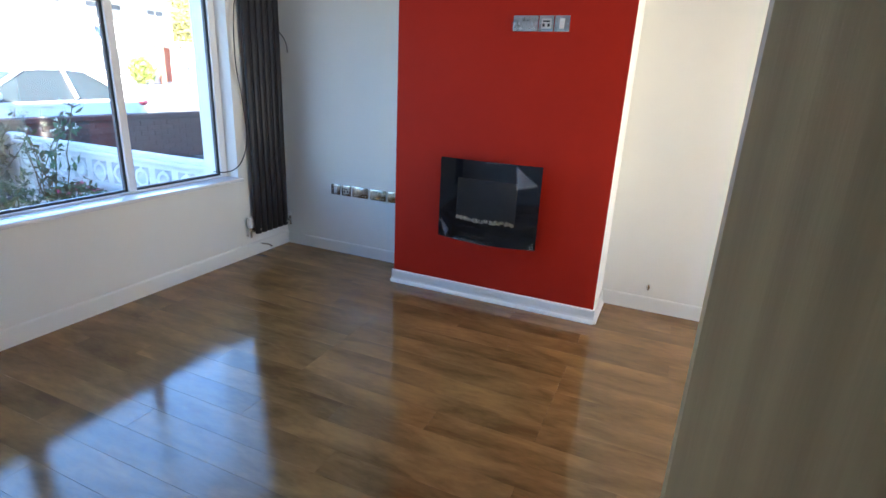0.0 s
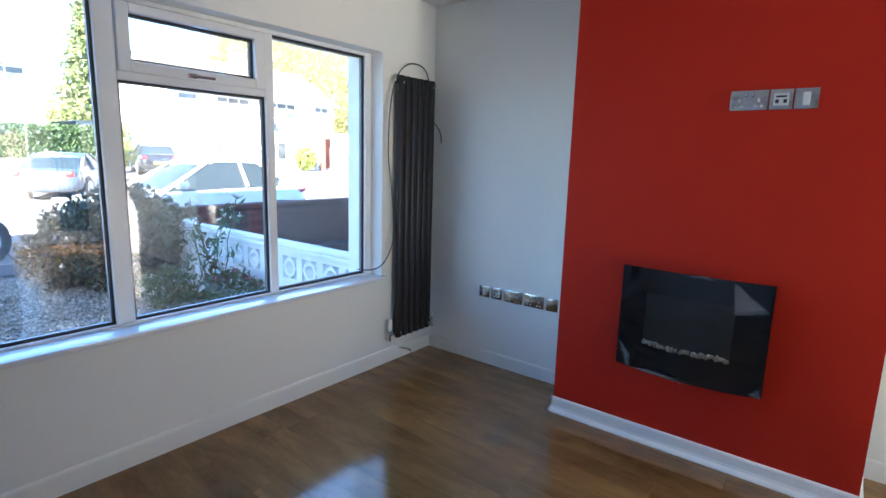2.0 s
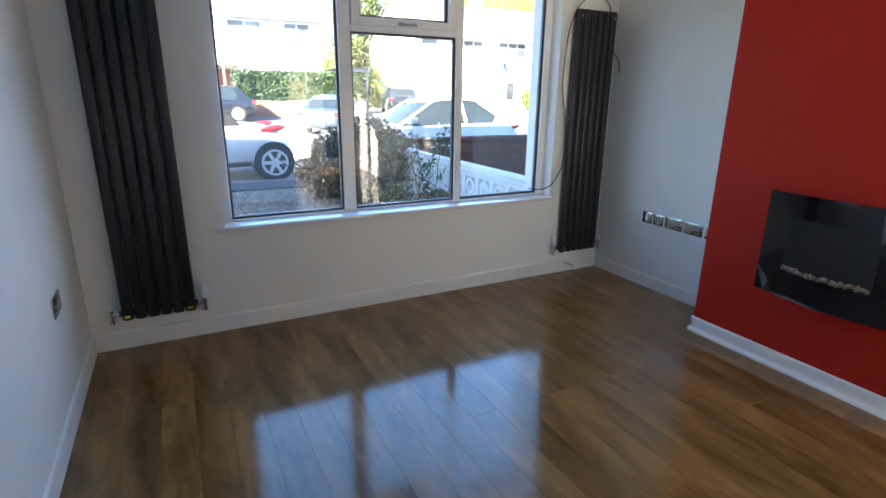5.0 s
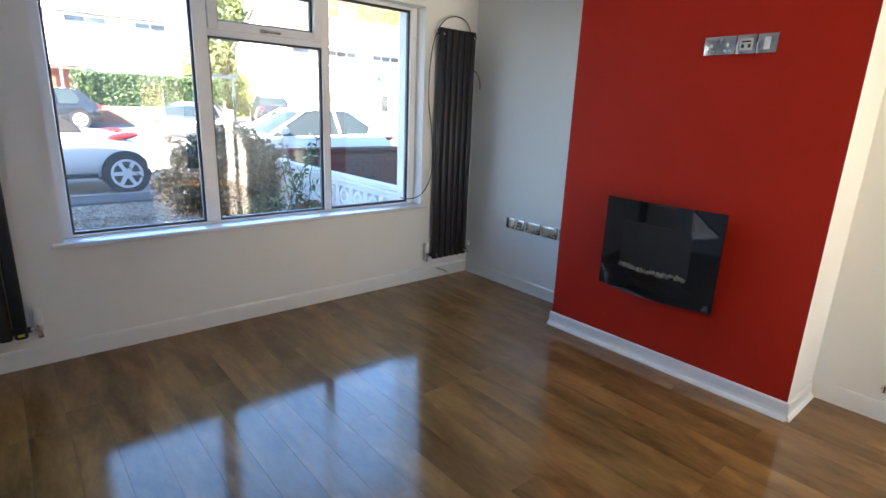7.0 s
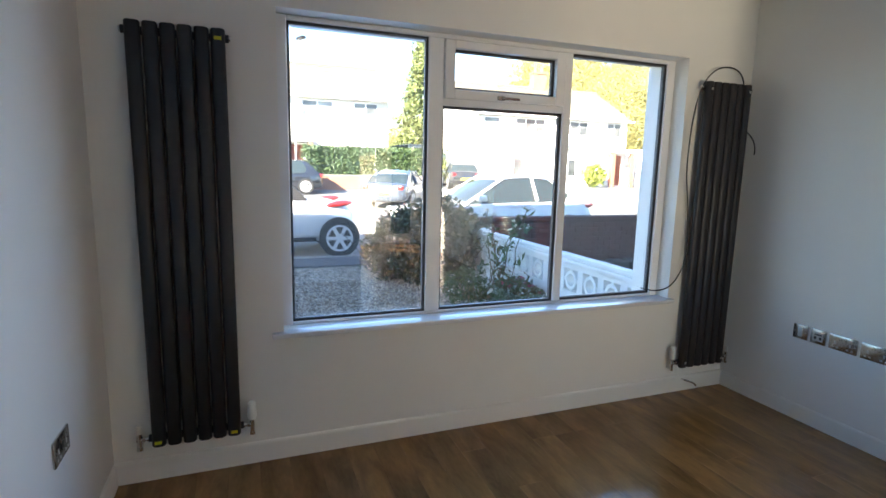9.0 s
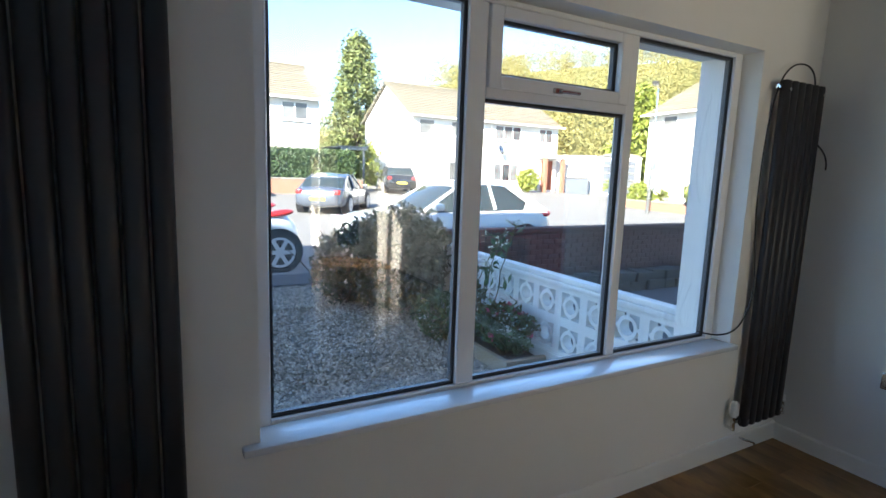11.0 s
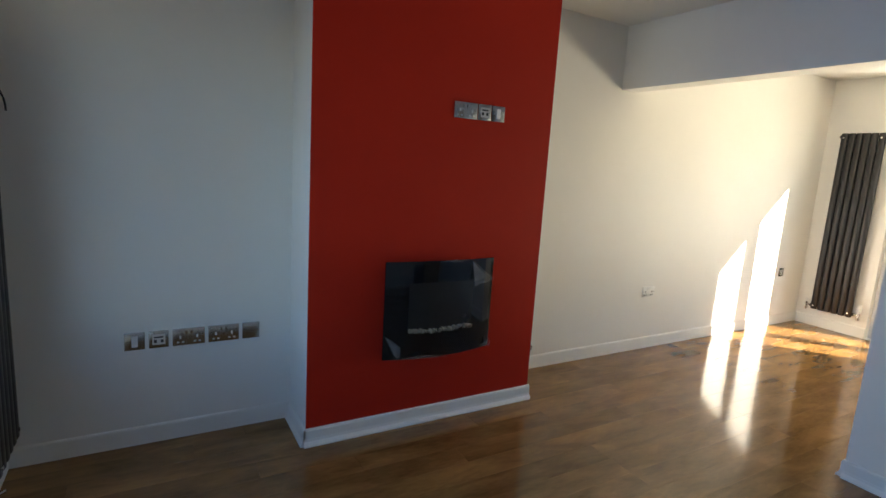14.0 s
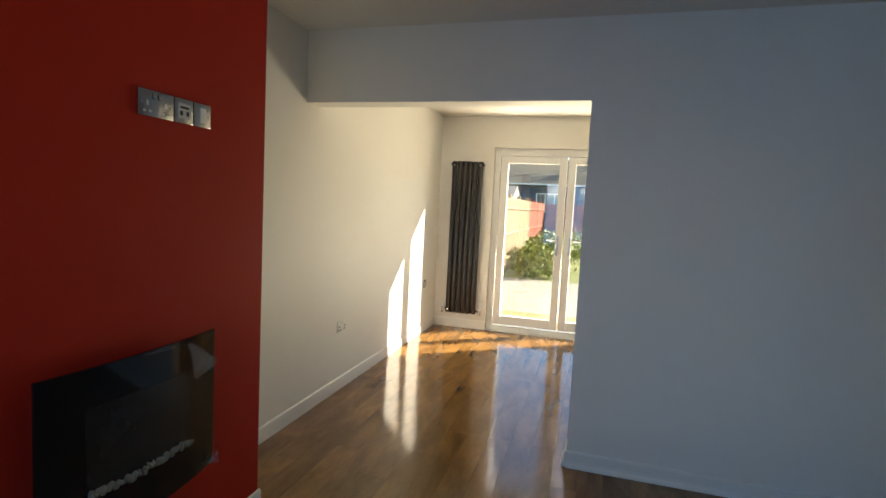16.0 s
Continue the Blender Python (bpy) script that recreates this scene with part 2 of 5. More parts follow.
# ---- builders ----
def box(bm, x0, x1, y0, y1, z0, z1, bevel=0.0, seg=2):
    made = bmesh.ops.create_cube(bm, size=1.0, matrix=Matrix.LocRotScale(((x0 + x1) / 2, (y0 + y1) / 2, (z0 + z1) / 2), None, (x1 - x0, y1 - y0, z1 - z0)))
    if bevel:
        edges = {e for v in made["verts"] for e in v.link_edges}
        bmesh.ops.bevel(bm, geom=list(edges), offset=bevel, segments=seg, profile=0.5, affect="EDGES")


def boxes(*items, bevel=0.0):
    bm = bmesh.new()
    for it in items:
        box(bm, *it, bevel=bevel)
    return bm


def cyl(bm, a, b, r, r2=None, seg=14):
    a, b = Vector(a), Vector(b)
    d = b - a
    m = Matrix.Translation((a + b) / 2) @ d.to_track_quat("Z", "Y").to_matrix().to_4x4()
    bmesh.ops.create_cone(bm, cap_ends=True, segments=seg, radius1=r, radius2=r if r2 is None else r2, depth=d.length, matrix=m)


def prism(bm, outline, y0, y1, bevel=0.0, seg=2):
    """A solid of the x, z outline between y0 and y1."""
    lo = [bm.verts.new((x, y0, z)) for x, z in outline]
    hi = [bm.verts.new((x, y1, z)) for x, z in outline]
    n = len(outline)
    faces = [bm.faces.new(lo), bm.faces.new(hi[::-1])]
    faces += [bm.faces.new((lo[i], hi[i], hi[(i + 1) % n], lo[(i + 1) % n])) for i in range(n)]
    bmesh.ops.recalc_face_normals(bm, faces=faces)
    if bevel:
        edges = {e for f in faces for e in f.edges}
        bmesh.ops.bevel(bm, geom=list(edges), offset=bevel, segments=seg, profile=0.5, affect="EDGES")


def mesh_of(name, bm, material, smooth=False):
    me = bpy.data.meshes.new(name)
    bm.normal_update()
    bm.to_mesh(me)
    bm.free()
    me.materials.append(material)
    if smooth:
        me.polygons.foreach_set("use_smooth", [True] * len(me.polygons))
        me.set_sharp_from_angle(angle=radians(40))
    return me


def struct(name, bm, material, label="", category="", smooth=False):
    return tagged(new(name, mesh_of(name, bm, material, smooth)), label, category, kind="structure")


def thing(name, label, category, m=None, group=""):
    ob = tagged(new(name), label, category, group)
    ob.empty_display_size = 0.1
    if m is not None:
        ob.matrix_world = m
    return ob


def part(name, bm, material, parent, label="", smooth=False):
    ob = new(name, mesh_of(name, bm, material, smooth))
    ob.parent = parent
    return tagged(ob, label)


def piece(name, me, parent, m):
    ob = new(name, me)
    ob.parent = parent
    ob.matrix_basis = m
    return ob


def tube(name, pts, r, material, label, category, parent=None):
    cu = bpy.data.curves.new(name, "CURVE")
    cu.dimensions, cu.bevel_depth, cu.bevel_resolution, cu.resolution_u = "3D", r, 3, 10
    sp = cu.splines.new("NURBS")
    sp.points.add(len(pts) - 1)
    for p, q in zip(sp.points, pts):
        p.co = (*q, 1)
    sp.use_endpoint_u, sp.order_u = True, 4
    cu.materials.append(material)
    ob = tagged(new(name, cu), label, category)
    ob.parent = parent
    return ob


def leaf_mesh(name, centres, size, material, rng):
    """Many small leaves round the given centres, as one mesh."""
    n = len(centres)
    a = rng.normal(size=(n, 3))
    a /= np.linalg.norm(a, axis=1)[:, None]
    b = rng.normal(size=(n, 3))
    b -= (b * a).sum(1)[:, None] * a
    b /= np.linalg.norm(b, axis=1)[:, None]
    s = size * rng.uniform(0.6, 1.4, size=(n, 1))
    c = np.cross(a, b)
    v = np.stack([centres - a * s, centres + b * s * 0.45 + c * s * 0.12, centres + a * s, centres - b * s * 0.45 + c * s * 0.12], 1).reshape(-1, 3)
    f = np.arange(4 * n).reshape(n, 4)
    me = bpy.data.meshes.new(name)
    me.from_pydata(v.tolist(), [], f.tolist())
    me.materials.append(material)
    return me


# ---- the house: floor, walls, ceiling ----
XW, YS, YN, YA, XP, XE, ZC = -3.093, 0.419, 4.11, 4.06, 0.57, 3.62, 2.525
struct("wall_west", boxes((-3.43, XW, -0.7, 1.16, -0.3, ZC), (-3.43, XW, 3.53, 4.35, -0.3, ZC), (-3.27, XW, 1.16, 3.53, -0.3, 0.62), (-3.43, -3.27, 1.16, 3.53, -0.3, 0.48), (-3.43, XW, 1.16, 3.53, 2.128, ZC)), WHITE, "white painted plaster wall round the front window", "wall")
struct("wall_north", boxes((XW, -1.84, YA, 4.35, -0.3, ZC), (-1.84, 3.92, YN, 4.35, -0.3, ZC)), WHITE, "white painted plaster party wall with alcoves", "wall")
struct("wall_south", boxes((XW, -0.26, 0.27, YS, -0.3, ZC), (0.54, 3.92, 0.27, YS, -0.3, ZC), (-0.26, 0.54, 0.27, YS, 2.03, ZC)), WHITE, "white painted plaster wall with the hall doorway", "wall")
struct("wall_partition", boxes((XP, 0.73, YS, 2.352, 0, ZC), (XP, 0.73, 2.352, YN, 2.078, ZC)), WHITE, "white painted dividing wall with a wide square opening", "wall")
struct("wall_east", boxes((XE, 3.92, YS, 1.78, -0.3, ZC), (XE, 3.92, 3.465, YN, -0.3, ZC), (XE, 3.92, 1.78, 3.465, 2.17, ZC), (XE, 3.92, 1.78, 3.465, -0.3, -0.02)), WHITE, "white painted rear wall round the garden doors", "wall")
struct("hall_wall", boxes((-0.9, -0.75, -0.7, 0.27, 0, ZC), (1.2, 1.35, -0.7, 0.27, 0, ZC), (-0.9, 1.35, -0.85, -0.7, 0, ZC)), WHITE, "plain hall walls behind the doorway", "wall")
struct("ceiling", boxes((-3.43, 3.92, -0.85, 4.35, ZC, ZC + 0.2)), CEIL, "matt white plaster ceiling", "ceiling")
struct("floor", boxes((XW, XE, YS, YN, -0.1, -0.013), (-0.9, 1.35, -0.7, YS, -0.1, -0.006)), UNDER, "glossy walnut-brown laminate plank floor", "floor")

bm = boxes((-1.84, -0.41, 3.722, YN, 0, ZC))
breast = struct("chimney_breast", bm, WHITE, "chimney breast with a flat red painted front", "chimney breast")
breast.data.materials.append(RED)
for p in breast.data.polygons:
    if p.normal.y < -0.9:
        p.material_index = 1

# unseen upper storey and roof of the house, added and sized to shade the street side
up = thing("own_house", "unseen upper storey and tiled roof over the rooms, added for their shadow", "house", pose(0, 0, 0))
part("wall", boxes((-3.43, 3.92, -6.5, 4.35, ZC + 0.2, 5.55)), RENDER, up)
bm = bmesh.new()
prism(bm, [(-3.85, 5.45), (4.35, 5.45), (0.25, 8.2)], -6.7, 4.5)
part("roof", bm, ROOFM, up)
part("side_wall", boxes((-3.43, 3.92, -6.5, -0.85, -0.3, ZC + 0.2)), RENDER, up)


def skirting(name, x0, x1, y0, y1, side, h=0.105, t=0.012, bead=False):
    """A moulded skirting board; side: which way its face looks."""
    if bead:
        prof = [(0, 0), (t + 0.016, 0), (t + 0.015, 0.008), (t + 0.009, 0.018), (t + 0.003, 0.026), (t, 0.04), (t, h - 0.012), (t * 0.8, h - 0.004), (t * 0.45, h), (0, h)]
    else:
        prof = [(0, 0), (t, 0), (t, h * 0.84), (t * 0.9, h * 0.92), (t * 0.6, h * 0.98), (t * 0.3, h), (0, h)]
    bm = bmesh.new()
    n = x1 - x0 if side in "ns" else y1 - y0
    prism(bm, prof, 0, n)
    turn = {"e": pose(x0, y0, 0), "w": pose(x1, y1, 0, 0, 0, 180), "s": pose(x0, y1, 0, 0, 0, -90), "n": pose(x1, y0, 0, 0, 0, 90)}[side]
    bmesh.ops.transform(bm, matrix=turn, verts=bm.verts)
    return struct(name, bm, SKIRT, "white painted skirting board", "skirting board")


skirting("baseboard_1", XW, XW, YS, YA, "e")
skirting("baseboard_2", XW + 0.012, -1.84, YA, YA, "s", 0.095, 0.009)
skirting("baseboard_3", XW + 0.018, -0.3, YS, YS, "n")
skirting("baseboard_4", -1.852, -0.398, 3.722, 3.722, "s", 0.092, 0.012, True)
skirting("baseboard_5", -1.84, -1.84, 3.710, YA - 0.018, "w", 0.092, 0.012, True)
skirting("baseboard_6", -0.41, -0.41, 3.710, YN - 0.018, "e", 0.092, 0.012, True)
skirting("baseboard_7", -0.398, XE, YN, YN, "s", 0.1, 0.009)
skirting("baseboard_8", XP, XP, YS, 2.352, "w", 0.092, 0.012, True)
skirting("baseboard_9", XP - 0.012, 0.742, 2.352, 2.352, "n", 0.092, 0.012, True)
skirting("baseboard_10", XE, XE, 3.465, YN - 0.018, "w")
skirting("baseboard_11", 0.748, XE, YS, YS, "n")

# ---- front window ----
win = tagged(new("window_1"), "large white plastic three-light window with a top opener", "window", kind="structure")
win.location = (-3.232, 0, 0)
FR = 0.034
part("outer_frame", boxes((-FR, FR, 1.16, 1.213, 0.62, 2.128), (-FR, FR, 3.474, 3.53, 0.62, 2.128), (-FR, FR, 1.213, 3.474, 0.62, 0.66), (-FR, FR, 1.213, 3.474, 2.105, 2.128), bevel=0.005), UPVC, win)
part("mullion", boxes((-FR, FR, 1.914, 1.996, 0.66, 2.105), bevel=0.006), UPVC, win)
part("mullion", boxes((-FR, FR, 2.732, 2.784, 0.66, 2.105), bevel=0.006), UPVC, win)
part("transom", boxes((-FR, FR, 1.996, 2.732, 1.768, 1.81), bevel=0.006), UPVC, win)
sash = part("sash", boxes((-0.03, 0.048, 2.0, 2.055, 1.805, 2.10), (-0.03, 0.048, 2.67, 2.728, 1.805, 2.10), (-0.03, 0.048, 2.055, 2.67, 1.805, 1.855), (-0.03, 0.048, 2.055, 2.67, 2.058, 2.10), bevel=0.006), UPVC, win)
bm = boxes((0.048, 0.064, 2.30, 2.345, 1.812, 1.834), bevel=0.004)
box(bm, 0.058, 0.074, 2.325, 2.43, 1.815, 1.829, 0.005)
part("sash_handle", bm, STEEL, sash, "small metal window handle")
for k, (y0, y1, z0, z1) in enumerate(((1.213, 1.914, 0.66, 2.105), (1.996, 2.732, 0.66, 1.768), (2.784, 3.474, 0.66, 2.105), (2.055, 2.67, 1.855, 2.058))):
    g = 0.007
    for sx in (-0.0145, 0.0145):
        part("gasket", boxes((sx - 0.003, sx + 0.003, y0, y0 + g, z0, z1), (sx - 0.003, sx + 0.003, y1 - g, y1, z0, z1), (sx - 0.003, sx + 0.003, y0 + g, y1 - g, z0, z0 + g), (sx - 0.003, sx + 0.003, y0 + g, y1 - g, z1 - g, z1)), GASKET, win, "black rubber glazing gasket")
    g2 = g + 0.006
    part("spacer_bar", boxes((-0.0105, 0.0105, y0, y0 + g2, z0, z1), (-0.0105, 0.0105, y1 - g2, y1, z0, z1), (-0.0105, 0.0105, y0 + g2, y1 - g2, z0, z0 + g2), (-0.0105, 0.0105, y0 + g2, y1 - g2, z1 - g2, z1)), SPACER, win, "dark grey glazing spacer")
    pane = part("pane", boxes((-0.011, 0.011, y0 - 0.004, y1 + 0.004, z0 - 0.004, z1 + 0.004)), GLASS, win, "clear double glazed pane")
    pane.visible_shadow = False
struct("window_sill", boxes((-3.196, -3.055, 1.107, 3.552, 0.622, 0.648), bevel=0.006), SILLG, "glossy white painted window sill board", "window sill", True)
struct("outer_sill", boxes((-3.49, -3.272, 1.162, 3.528, 0.48, 0.515), bevel=0.006), BLOCKM, "white painted outside window sill", "window sill")

# ---- garden doors ----
fd = tagged(new("door_2"), "white plastic glazed double garden doors, shut", "door", kind="structure")
fd.location = (3.72, 0, 0)
part("outer_frame", boxes((-0.035, 0.035, 3.395, 3.465, 0, 2.17), (-0.035, 0.035, 1.78, 1.85, 0, 2.17), (-0.035, 0.035, 1.85, 3.395, 2.085, 2.17), (-0.035, 0.035, 1.85, 3.395, 0, 0.06), bevel=0.006), UPVC, fd)
for y0, y1, hy in ((2.628, 3.39, 2.69), (1.855, 2.615, 2.545)):
    leaf = part("door_leaf", boxes((-0.03, 0.03, y0, y0 + 0.085, 0.07, 2.08), (-0.03, 0.03, y1 - 0.085, y1, 0.07, 2.08), (-0.03, 0.03, y0 + 0.085, y1 - 0.085, 0.07, 0.18), (-0.03, 0.03, y0 + 0.085, y1 - 0.085, 2.0, 2.08), bevel=0.006), UPVC, fd)
    pane = part("pane", boxes((-0.011, 0.011, y0 + 0.08, y1 - 0.08, 0.175, 2.005)), GLASS, leaf, "clear double glazed pane")
    pane.visible_shadow = False
    bm = boxes((-0.038, -0.03, hy - 0.014, hy + 0.014, 0.95, 1.18), bevel=0.004)
    part("handle_plate", bm, STEEL, leaf, "steel handle plate")
    bm = bmesh.new()
    cyl(bm, (-0.036, hy, 1.13), (-0.075, hy, 1.13), 0.009)
    sgn = 1 if hy > 2.6 else -1
    cyl(bm, (-0.075, hy, 1.13), (-0.075, hy + sgn * 0.115, 1.13), 0.009)
    part("lever", bm, STEEL, leaf, "steel lever handle", True)
struct("door_sill", boxes((3.60, 3.92, 1.78, 3.465, -0.02, 0.0), bevel=0.003), UPVC, "white door threshold", "threshold")

# ---- room door ----
door = tagged(new("door_1"), "pale oak veneer flush door, standing ajar into the room", "door", kind="structure")
door.matrix_world = pose(0.54, 0.425, 0, 0, 0, 147.1)
part("door_leaf", boxes((0, 0.742, -0.018, 0.018, 0.006, 1.985), bevel=0.003), OAK, door)
bm = bmesh.new()
for s in (-1, 1):
    cyl(bm, (0.70, s * 0.018, 1.0), (0.70, s * 0.026, 1.0), 0.026, seg=20)
    cyl(bm, (0.70, s * 0.024, 1.0), (0.70, s * 0.06, 1.0), 0.008)
    cyl(bm, (0.705, s * 0.058, 1.0), (0.60, s * 0.058, 1.0), 0.009)
part("door_handle", bm, CHROME, door, "chrome lever handle", True)
struct("door_lining", boxes((-0.26, -0.235, 0.262, 0.427, 0, 2.03), (0.54, 0.565, 0.262, 0.427, 0, 2.03), (-0.235, 0.54, 0.262, 0.427, 2.005, 2.03)), GLOSS, "white gloss door lining", "door frame")

# ---- radiators ----
def radiator(name, m, label, trv_first, tag_sticker=True):
    """Six flat oval upright columns between two headers; local x along the wall, -y into the room, base at the floor."""
    rad = thing(name, label, "radiator", m, "upright column radiators")
    pitch, wide, z0, z1 = 0.0625, 0.0285, 0.188, 1.995
    for k in range(6):
        cx = (k - 2.5) * pitch
        bm = bmesh.new()
        ring = []
        for i in range(20):
            a = 2 * math.pi * i / 20
            ring.append((cx + wide * math.copysign(abs(math.cos(a)) ** 0.75, math.cos(a)), -0.055 + 0.021 * math.copysign(abs(math.sin(a)) ** 0.85, math.sin(a))))
        rows = []
        for z, s in ((z0, 0.86), (z0 + 0.006, 1), (z1 - 0.006, 1), (z1, 0.86)):
            rows.append([bm.verts.new((cx + (x - cx) * s, -0.055 + (y + 0.055) * s, z)) for x, y in ring])
        for p, q in zip(rows, rows[1:]):
            for i in range(20):
                bm.faces.new((p[i], p[(i + 1) % 20], q[(i + 1) % 20], q[i]))
        bm.faces.new(rows[0][::-1])
        bm.faces.new(rows[-1])
        part("column", bm, ANTHRA, rad, smooth=True)
    for z in (0.222, 1.961):
        bm = bmesh.new()
        cyl(bm, (-0.198, -0.042, z), (0.198, -0.042, z), 0.0165)
        head = part("header", bm, ANTHRA, rad, smooth=True)
        for sx in (-1, 1):
            bm = bmesh.new()
            cyl(bm, (sx * 0.196, -0.042, z), (sx * 0.204, -0.042, z), 0.013)
            part("end_plug", bm, CHROME, head, "chrome end plug", True)
    for z in (0.45, 1.75):
        for cx in (-0.095, 0.095):
            part("bracket", boxes((cx - 0.015, cx + 0.015, -0.036, 0.0, z, z + 0.05), bevel=0.003), ANTHRA, rad)
    for sx in (-1, 1):
        vx = sx * 0.235
        bm = bmesh.new()
        cyl(bm, (sx * 0.198, -0.045, 0.222), (vx + sx * 0.012, -0.045, 0.222), 0.009)
        cyl(bm, (sx * 0.212, -0.045, 0.222), (sx * 0.224, -0.045, 0.222), 0.014, seg=6)
        cyl(bm, (vx, -0.045, 0.175), (vx, -0.045, 0.25), 0.011)
        cyl(bm, (vx, -0.045, 0.172), (vx, -0.045, 0.186), 0.014, seg=6)
        cyl(bm, (vx, -0.045, 0.18), (vx, -0.005, 0.18), 0.0075)
        valve = part("valve", bm, CHROME, rad, "chrome radiator valve", True)
        bm = bmesh.new()
        if (sx < 0) == trv_first:
            cyl(bm, (vx, -0.045, 0.248), (vx, -0.045, 0.262), 0.016)
            cyl(bm, (vx, -0.045, 0.262), (vx, -0.045, 0.325), 0.0215, 0.019, 18)
            cyl(bm, (vx, -0.045, 0.325), (vx, -0.045, 0.333), 0.019, 0.013, 18)
            part("thermostat_head", bm, WPLASTIC, valve, "white plastic thermostat head", True)
        else:
            cyl(bm, (vx, -0.045, 0.25), (vx, -0.045, 0.285), 0.0125, 0.0105, 16)
            part("cap", bm, WPLASTIC, valve, "white plastic cap", True)
    if tag_sticker:
        for cx, z in ((0.156, 1.955), (-0.158, 0.21), (0.156, 0.21)):
            part("sticker", boxes((cx - 0.014, cx + 0.014, -0.0775, -0.0763, z - 0.007, z + 0.007)), YELLOW, rad, "small yellow sticker")
    else:
        for cx, z in ((-0.156, 1.95), (0.156, 1.95), (-0.156, 0.225), (0.156, 0.225)):
            bm = bmesh.new()
            cyl(bm, (cx, -0.075, z), (cx, -0.081, z), 0.009)
            part("screw_cover", bm, CHROME, rad, "small shiny cover", True)
    return rad


radiator("radiator", pose(XW, 0.768, 0, 0, 0, 90), "tall anthracite column radiator with yellow stickers on the window wall", False)
radiator("radiator", pose(XW, 3.805, 0, 0, 0, 90), "tall anthracite column radiator in the corner with a loose cable", True, False)
radiator("radiator", pose(XE, 3.765, 0, 0, 0, -90), "tall anthracite column radiator beside the garden doors", False, False)
tube("cable", [(-3.20, 3.40, 0.70), (-3.06, 3.46, 0.68), (-3.04, 3.56, 0.80), (-3.045, 3.61, 0.94), (-3.075, 3.62, 1.15), (-3.075, 3.59, 1.34), (-3.05, 3.545, 1.42), (-3.045, 3.535, 1.6), (-3.045, 3.56, 1.9), (-3.05, 3.66, 2.06), (-3.05, 3.79, 2.10), (-3.05, 3.92, 2.08), (-3.06, 3.965, 1.99), (-3.07, 3.97, 1.93)], 0.0042, BPLASTIC, "loose black cable looped over the corner radiator", "cable")
tube("cable", [(-3.08, 3.99, 1.74), (-3.06, 4.02, 1.72), (-3.02, 4.03, 1.68), (-2.99, 4.03, 1.62), (-2.99, 4.025, 1.57)], 0.004, BPLASTIC, "short loose black cable end behind the radiator", "cable")
tube("pipe_tail", [(XW + 0.016, 3.70, 0.085), (XW + 0.05, 3.70, 0.085), (XW + 0.06, 3.74, 0.075), (XW + 0.055, 3.78, 0.055), (XW + 0.05, 3.79, 0.04)], 0.006, CHROME, "bent chrome pipe tail coming out of the skirting", "pipe")
bm = bmesh.new()
cyl(bm, (0, 0, 0), (0, -0.055, 0), 0.0075)
cyl(bm, (0, -0.03, 0), (0, -0.05, 0), 0.012, seg=6)
pipe = thing("capped_pipe", "short capped copper pipe stub sticking out of the alcove wall", "pipe", pose(-0.118, YN, 0.185))
part("stub", bm, CHROME, pipe, smooth=True)
bm = bmesh.new()
cyl(bm, (0, -0.05, -0.018), (0, -0.05, 0.018), 0.008)
part("cap", bm, CHROME, pipe, smooth=True)


# ---- sockets and switches ----
def plate(kind, m, label, material=STEEL, w=0.086):
    """A wall plate; local x along the wall, -y into the room, centred on its middle."""
    t = thing("wall_socket" if kind in ("double", "single") else "wall_switch" if kind == "switch" else "wall_plate", label, "socket" if kind in ("double", "single") else "switch" if kind == "switch" else "wall plate", m, "wall plates")
    h = 0.086
    part("plate", boxes((-w / 2, w / 2, -0.008, 0.0, -h / 2, h / 2), bevel=0.003), material, t, smooth=True)
    if kind == "double":
        for sx in (-1, 1):
            c = sx * 0.038
            part("pin_slots", boxes((c - 0.004, c + 0.004, -0.0095, -0.0075, -0.008, 0.008), (c - 0.017, c - 0.006, -0.0095, -0.0075, -0.030, -0.022), (c + 0.006, c + 0.017, -0.0095, -0.0075, -0.030, -0.022), bevel=0.0006), INSERT if material is STEEL else BPLASTIC, t, "pale pin shutters" if material is STEEL else "dark pin slots")
            part("rocker", boxes((sx * 0.012 - 0.006, sx * 0.012 + 0.006, -0.012, -0.0075, 0.016, 0.034), bevel=0.002), material if material is STEEL else WPLASTIC, t)
    elif kind == "switch":
        part("rocker", boxes((-0.013, 0.013, -0.0125, -0.0075, -0.027, 0.027), bevel=0.002), WPLASTIC, t, "white switch rocker")
    elif kind == "media":
        part("insert", boxes((-0.028, 0.028, -0.0095, -0.0075, -0.026, 0.026), bevel=0.001), INSERT, t, "white media insert")
        part("ports", boxes((-0.021, -0.008, -0.0101, -0.0092, -0.016, 0.0), (0.008, 0.021, -0.0101, -0.0092, -0.016, 0.0), (-0.02, 0.02, -0.0101, -0.0092, 0.008, 0.016)), BPLASTIC, t, "dark ports")
    for sx in (-1, 1):
        bm = bmesh.new()
        cyl(bm, (sx * (w / 2 - 0.011), -0.008, 0), (sx * (w / 2 - 0.011), -0.0095, 0), 0.0035, seg=10)
        part("screw", bm, CHROME, t)
    return t


def row_of_plates(x, z, y, kinds, gap=0.006):
    for kind in kinds:
        w = 0.147 if kind == "double" else 0.086
        text = {"double": "polished steel double socket with white inserts", "switch": "polished steel plate with a white rocker switch", "media": "polished steel plate with white aerial and data ports", "blank": "plain polished steel blanking plate"}[kind]
        plate(kind, pose(x + w / 2, y, z), text, STEEL, w)
        x += w + gap


